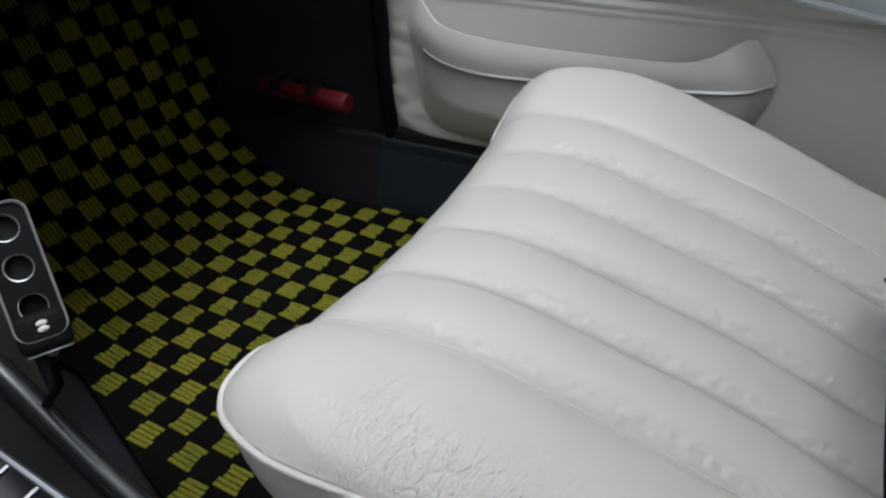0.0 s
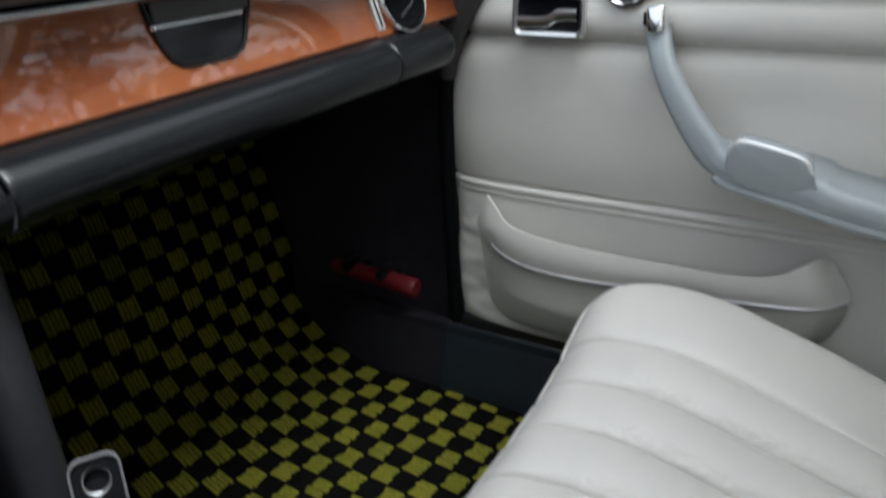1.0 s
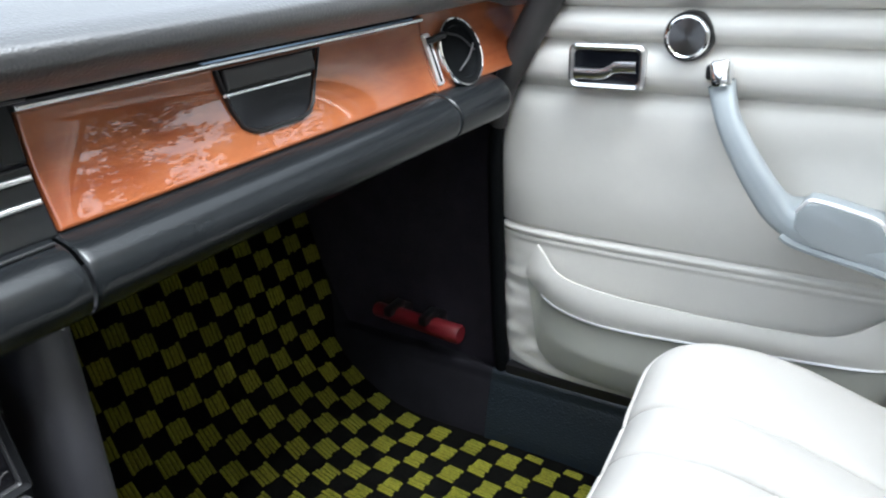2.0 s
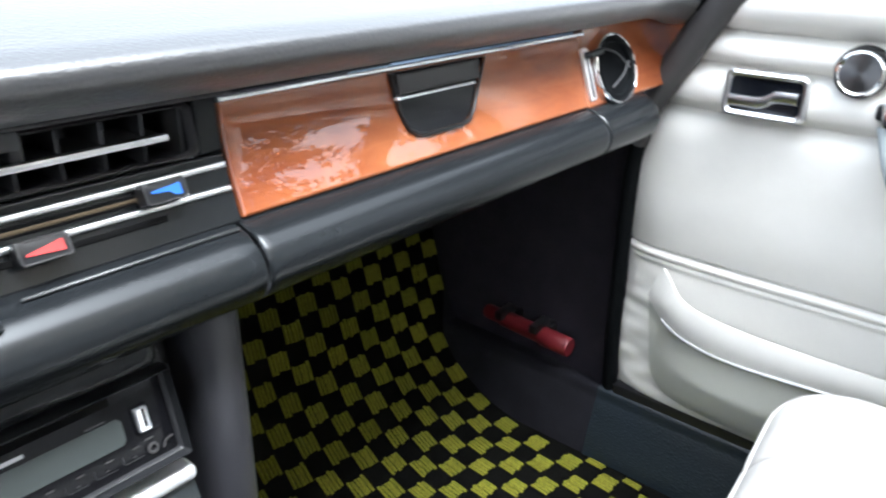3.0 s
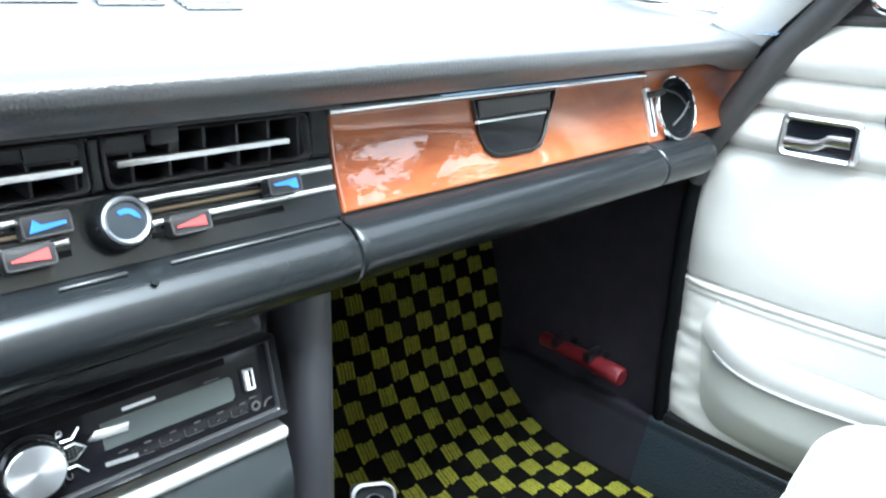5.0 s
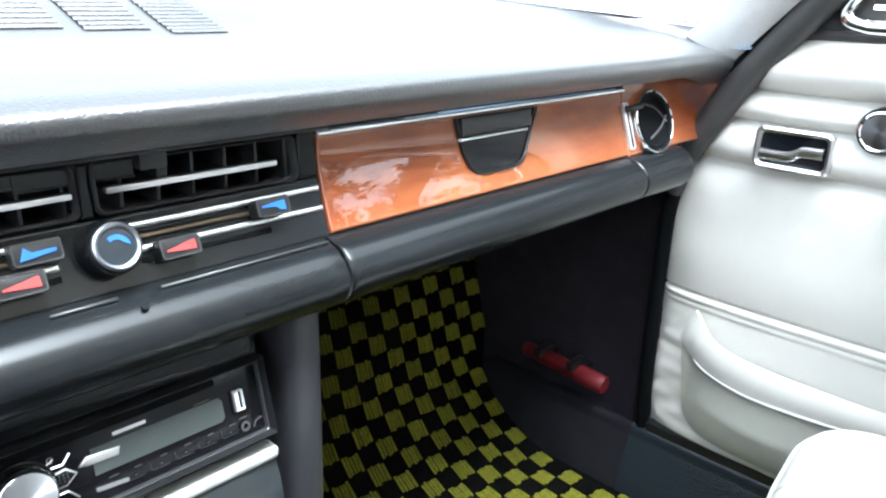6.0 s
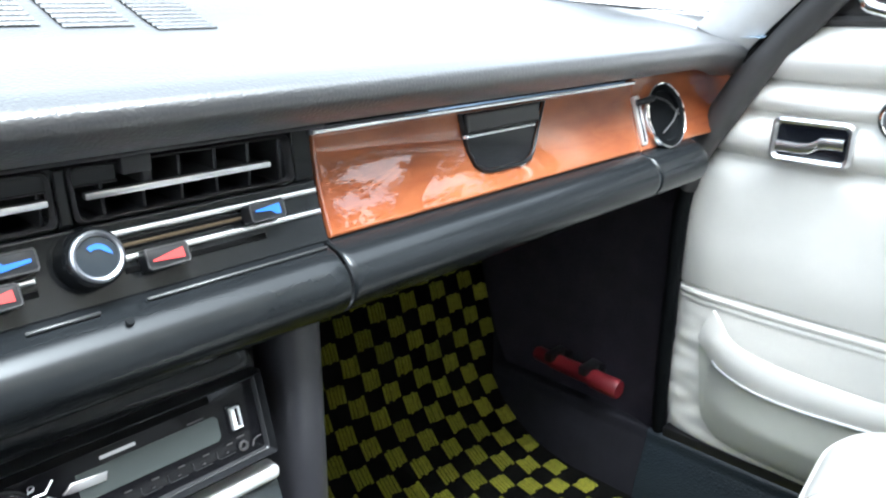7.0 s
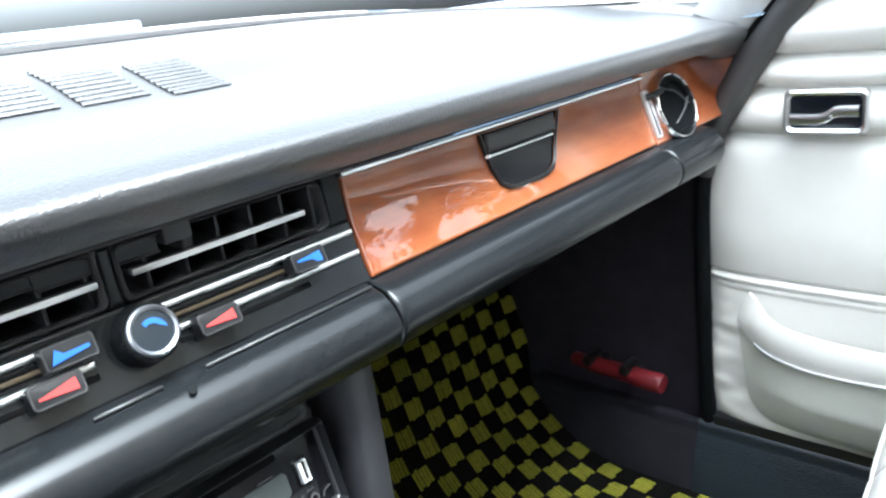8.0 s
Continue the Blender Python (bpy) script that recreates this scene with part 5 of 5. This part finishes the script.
thing("ground", "pale grey concrete car park", "ground", "", "structure", sheet(lambda u, v: (-300 + 600 * u, -300 + 600 * v, -0.34), 4, 4), concrete())

bonnet = thing("bonnet", "pale painted car bonnet with an air intake", "car bonnet")


def bonnet_point(u, v):
    x = -0.72 + 1.44 * u
    y = 0.475 + 1.10 * v
    return (XC + x, y - 0.10 * (x / 0.72) ** 2, 0.664 - 0.10 * v * v - 0.03 * (x / 0.72) ** 4 - 0.05 * v)


part("panel", sheet(bonnet_point, 24, 24), LIT_PAINT, bonnet)
cowl = part("scuttle", sheet(lambda u, v: (XC - 0.66 + 1.32 * u, smooth_table(BASE, min(0.64, abs(-0.66 + 1.32 * u))) + 0.015 + 0.13 * v, 0.642 - 0.012 * v), 24, 4), LIT_PAINT, bonnet)
for k in range(5):
    part("intake_slat", box((XC - 0.26, 0.330 + 0.016 * k, 0.640), (XC + 0.26, 0.338 + 0.016 * k, 0.645), 0.001, 1), GREY_TRIM, cowl)
part("intake_cover", box((XC - 0.262, 0.415, 0.628), (0.268, 0.470, 0.6705), 0.004, 3), SHADED_PAINT, bonnet, "pale air intake cover with blue shade in its colour")
wiper = thing("windscreen_wiper", "parked grey windscreen wiper", "wiper")
part("blade", tube([(0.42, 0.262, 0.644), (0.20, 0.292, 0.648), (-0.10, 0.300, 0.648)], 0.004, 8), GREY_TRIM, wiper)
part("arm", tube([(-0.14, 0.35, 0.648), (0.02, 0.32, 0.662), (0.16, 0.300, 0.660)], 0.004, 8), SATIN, wiper)

LEAF = mat("green_leaf", (0.06, 0.10, 0.03), 0.6)
info = LEAF.node_tree.nodes.new("ShaderNodeNewGeometry")
wire(LEAF, ramp(LEAF, info.outputs["Random Per Island"], [(0, (0.020, 0.036, 0.012)), (1, (0.058, 0.078, 0.027))]), bsdf(LEAF).inputs["Base Color"])
BARK = carpet("bark", (0.14, 0.11, 0.08), 30, 0.01)


def tree(x, y, h, r, seed):
    rng = random.Random(seed)
    t = thing("tree", "leafy green street tree with gaps in its crown", "tree", "trees beside the car park")
    z0 = -0.34
    bm = tube([(x, y, z0), (x + 0.05, y, z0 + h * 0.3), (x + 0.12, y + 0.06, z0 + h * 0.75)], lambda s: 0.26 - 0.16 * s, 10)
    tips = []
    for k in range(9):
        a = 2 * math.pi * k / 9 + rng.random()
        s = 0.44 + 0.28 * rng.random()
        p = Vector((x + 0.08, y, z0 + h * s))
        q = p + Vector((math.cos(a), math.sin(a), 0.15 + 0.6 * rng.random())) * r * (0.6 + 0.5 * rng.random())
        tube([p, (p + q) / 2 + Vector((0, 0, 0.12)), q], lambda s: 0.055 - 0.04 * s, 6, bm=bm)
        tips += [(p + q) / 2, q, q + Vector((rng.uniform(-1, 1), rng.uniform(-1, 1), rng.uniform(-0.2, 0.9))) * r * 0.4]
    part("trunk", bm, BARK, t)
    verts, faces = [], []
    for c in tips:
        n = rng.randint(30, 90)
        cr = r * rng.uniform(0.22, 0.42)
        for _ in range(n):
            d = Vector((rng.gauss(0, 1), rng.gauss(0, 1), rng.gauss(0, 0.8))) * cr * 0.55
            p = c + d
            s = rng.uniform(0.04, 0.08)
            e = Euler((rng.uniform(-1, 1), rng.uniform(-1, 1), rng.uniform(0, 6.3))).to_matrix()
            k = len(verts)
            verts += [tuple(p + e @ Vector(w)) for w in ((-s, 0, 0), (0, s * 0.5, 0.01), (s, 0, 0), (0, -s * 0.5, 0.01))]
            faces.append((k, k + 1, k + 2, k + 3))
    me = bpy.data.meshes.new("crown")
    me.from_pydata(verts, [], faces)
    me.materials.append(LEAF)
    cr = new("crown", me)
    cr.parent = t


for k, (x, y, h, r) in enumerate([(4.0, -6.6, 10.5, 1.8), (6.1, -5.9, 11.5, 1.8), (7.8, -3.4, 8.8, 1.8)]):
    tree(x, y, h, r, 20 + k)

# hedge behind the trees: low beside the rear, higher further on, with open twigs above
rng = random.Random(77)
verts, faces = [], []
HEDGE = [(-75, 3.0), (-46, 2.7), (-43, 3.4), (-37, 3.9), (-34, 5.0), (-31, 9.0), (-12, 9.0)]
OPEN = [(-75, -0.10), (-47, -0.06), (-44, -0.12), (-42, 0.10), (-12, 0.08)]
while len(faces) < 44000:
    deg = rng.uniform(-74, -12)
    az = radians(deg)
    far = 10.5 + rng.uniform(-0.5, 0.5)
    height = interp(HEDGE, deg) + 0.4 * noise.noise((az * 7, 1.0, 2.0)) + 0.4 * noise.noise((az * 45, 5.0, 2.0))
    z = 9.2 * rng.random()
    ragged = noise.noise((az * 9, z * 1.7, 4.0)) + 0.5 * noise.noise((az * 60, z * 7.0, 1.0)) + 0.25 * noise.noise((az * 150, z * 16.0, 3.0))
    if z > height and ragged < interp(OPEN, deg):
        continue  # gaps between the upper twigs
    p = Vector((far * math.cos(az), far * math.sin(az), -0.34 + z))
    s = rng.uniform(0.06, 0.13)
    e = Euler((rng.uniform(-1, 1), rng.uniform(-1, 1), rng.uniform(0, 6.3))).to_matrix()
    k = len(verts)
    verts += [tuple(p + e @ Vector(w)) for w in ((-s, 0, 0), (0, s * 0.5, 0.01), (s, 0, 0), (0, -s * 0.5, 0.01))]
    faces.append((k, k + 1, k + 2, k + 3))
me = bpy.data.meshes.new("hedge")
me.from_pydata(verts, [], faces)
me.materials.append(LEAF)
tagged(new("hedge", me), "tall ragged green hedge with gaps among its upper twigs", "hedge", "", "stuff")


# ---- chequered mat, square by square ----
mat_ob = thing("floor_mat", "black and yellow chequered woven floor mat", "floor mat")
MX0, PITCH, PITCH_S, SKEW = 0.176, 0.0293, 0.0271, 0.0703
X00, S00 = 0.6734, 0.3221  # the middle of one yellow square on the toe board
EDGE_X = [(-0.70, 0.006), (-0.16, 0.005), (-0.06, 0.0), (0.04, -0.010), (0.10, -0.013), (0.19, -0.013), (0.23, 0.006), (0.26, 0.0150), (0.45, 0.0155)]


def mat_right(s):
    return X00 + SKEW * s + smooth_table(EDGE_X, s)


def mat_left(s):
    return max(MX0, min(0.262, 0.246 + 0.44 * s))


def mat_point(u, v):
    s = -0.60 + 1.05 * v
    x = mat_left(s) + (mat_right(s) - mat_left(s)) * u
    y, z, a = toe(s)
    return (x, y + 0.0004 * math.sin(a), z - 0.0004 * math.cos(a))


bm = sheet(mat_point, 30, 110)
bmesh.ops.recalc_face_normals(bm, faces=bm.faces)
bmesh.ops.solidify(bm, geom=bm.faces[:], thickness=0.004)
part("backing", bm, BLACK_WEAVE, mat_ob)


def tuft_mesh(seed, cut=1.0):
    """One yellow square: five ribs of yarn with uneven ends."""
    rng = random.Random(seed)
    bm = bmesh.new()
    n = max(2, round(5 * cut))
    for i in range(n):
        x = (-2 + i) * PITCH / 5.5
        a, b = -PITCH_S * 0.45 + rng.uniform(-0.0016, 0.0016), PITCH_S * 0.45 + rng.uniform(-0.0016, 0.0016)
        w = PITCH / 13.2
        ring = []
        for y, h in ((a, 0.0004), (a + 0.002, 0.0021), (b - 0.002, 0.0021), (b, 0.0004)):
            dx = rng.uniform(-0.0004, 0.0004)
            ring.append([bm.verts.new((x + dx - w, y, 0)), bm.verts.new((x + dx - w * 0.5, y, h)), bm.verts.new((x + dx + w * 0.5, y, h)), bm.verts.new((x + dx + w, y, 0))])
        for p, q in zip(ring, ring[1:]):
            for k in range(3):
                bm.faces.new((p[k], p[k + 1], q[k + 1], q[k]))
    return finish(bm, "tuft_square", YELLOW, 60)


TUFTS = [tuft_mesh(s) for s in range(6)]
HALF = [tuft_mesh(s + 10, 0.5) for s in range(2)]
rng = random.Random(5)
for i in range(-18, 1):
    for j in range(-23, 5):
        s = S00 + j * PITCH_S
        x = X00 + i * PITCH + SKEW * s
        if (i + j) % 2 or x - PITCH * 0.3 < mat_left(s) or x > mat_right(s):
            continue
        y, z, a = toe(s)
        cut = x + PITCH / 2 > mat_right(s) + 0.003
        ob = new("tuft_square", (HALF if cut else TUFTS)[rng.randrange(2 if cut else 6)])
        ob.parent = mat_ob
        ob.matrix_basis = Matrix.Translation((x, y - 0.0045 * math.sin(a), z + 0.0045 * math.cos(a))) @ pose(0, 0, 0, math.degrees(a), 0, -4 + rng.uniform(-1.5, 1.5))
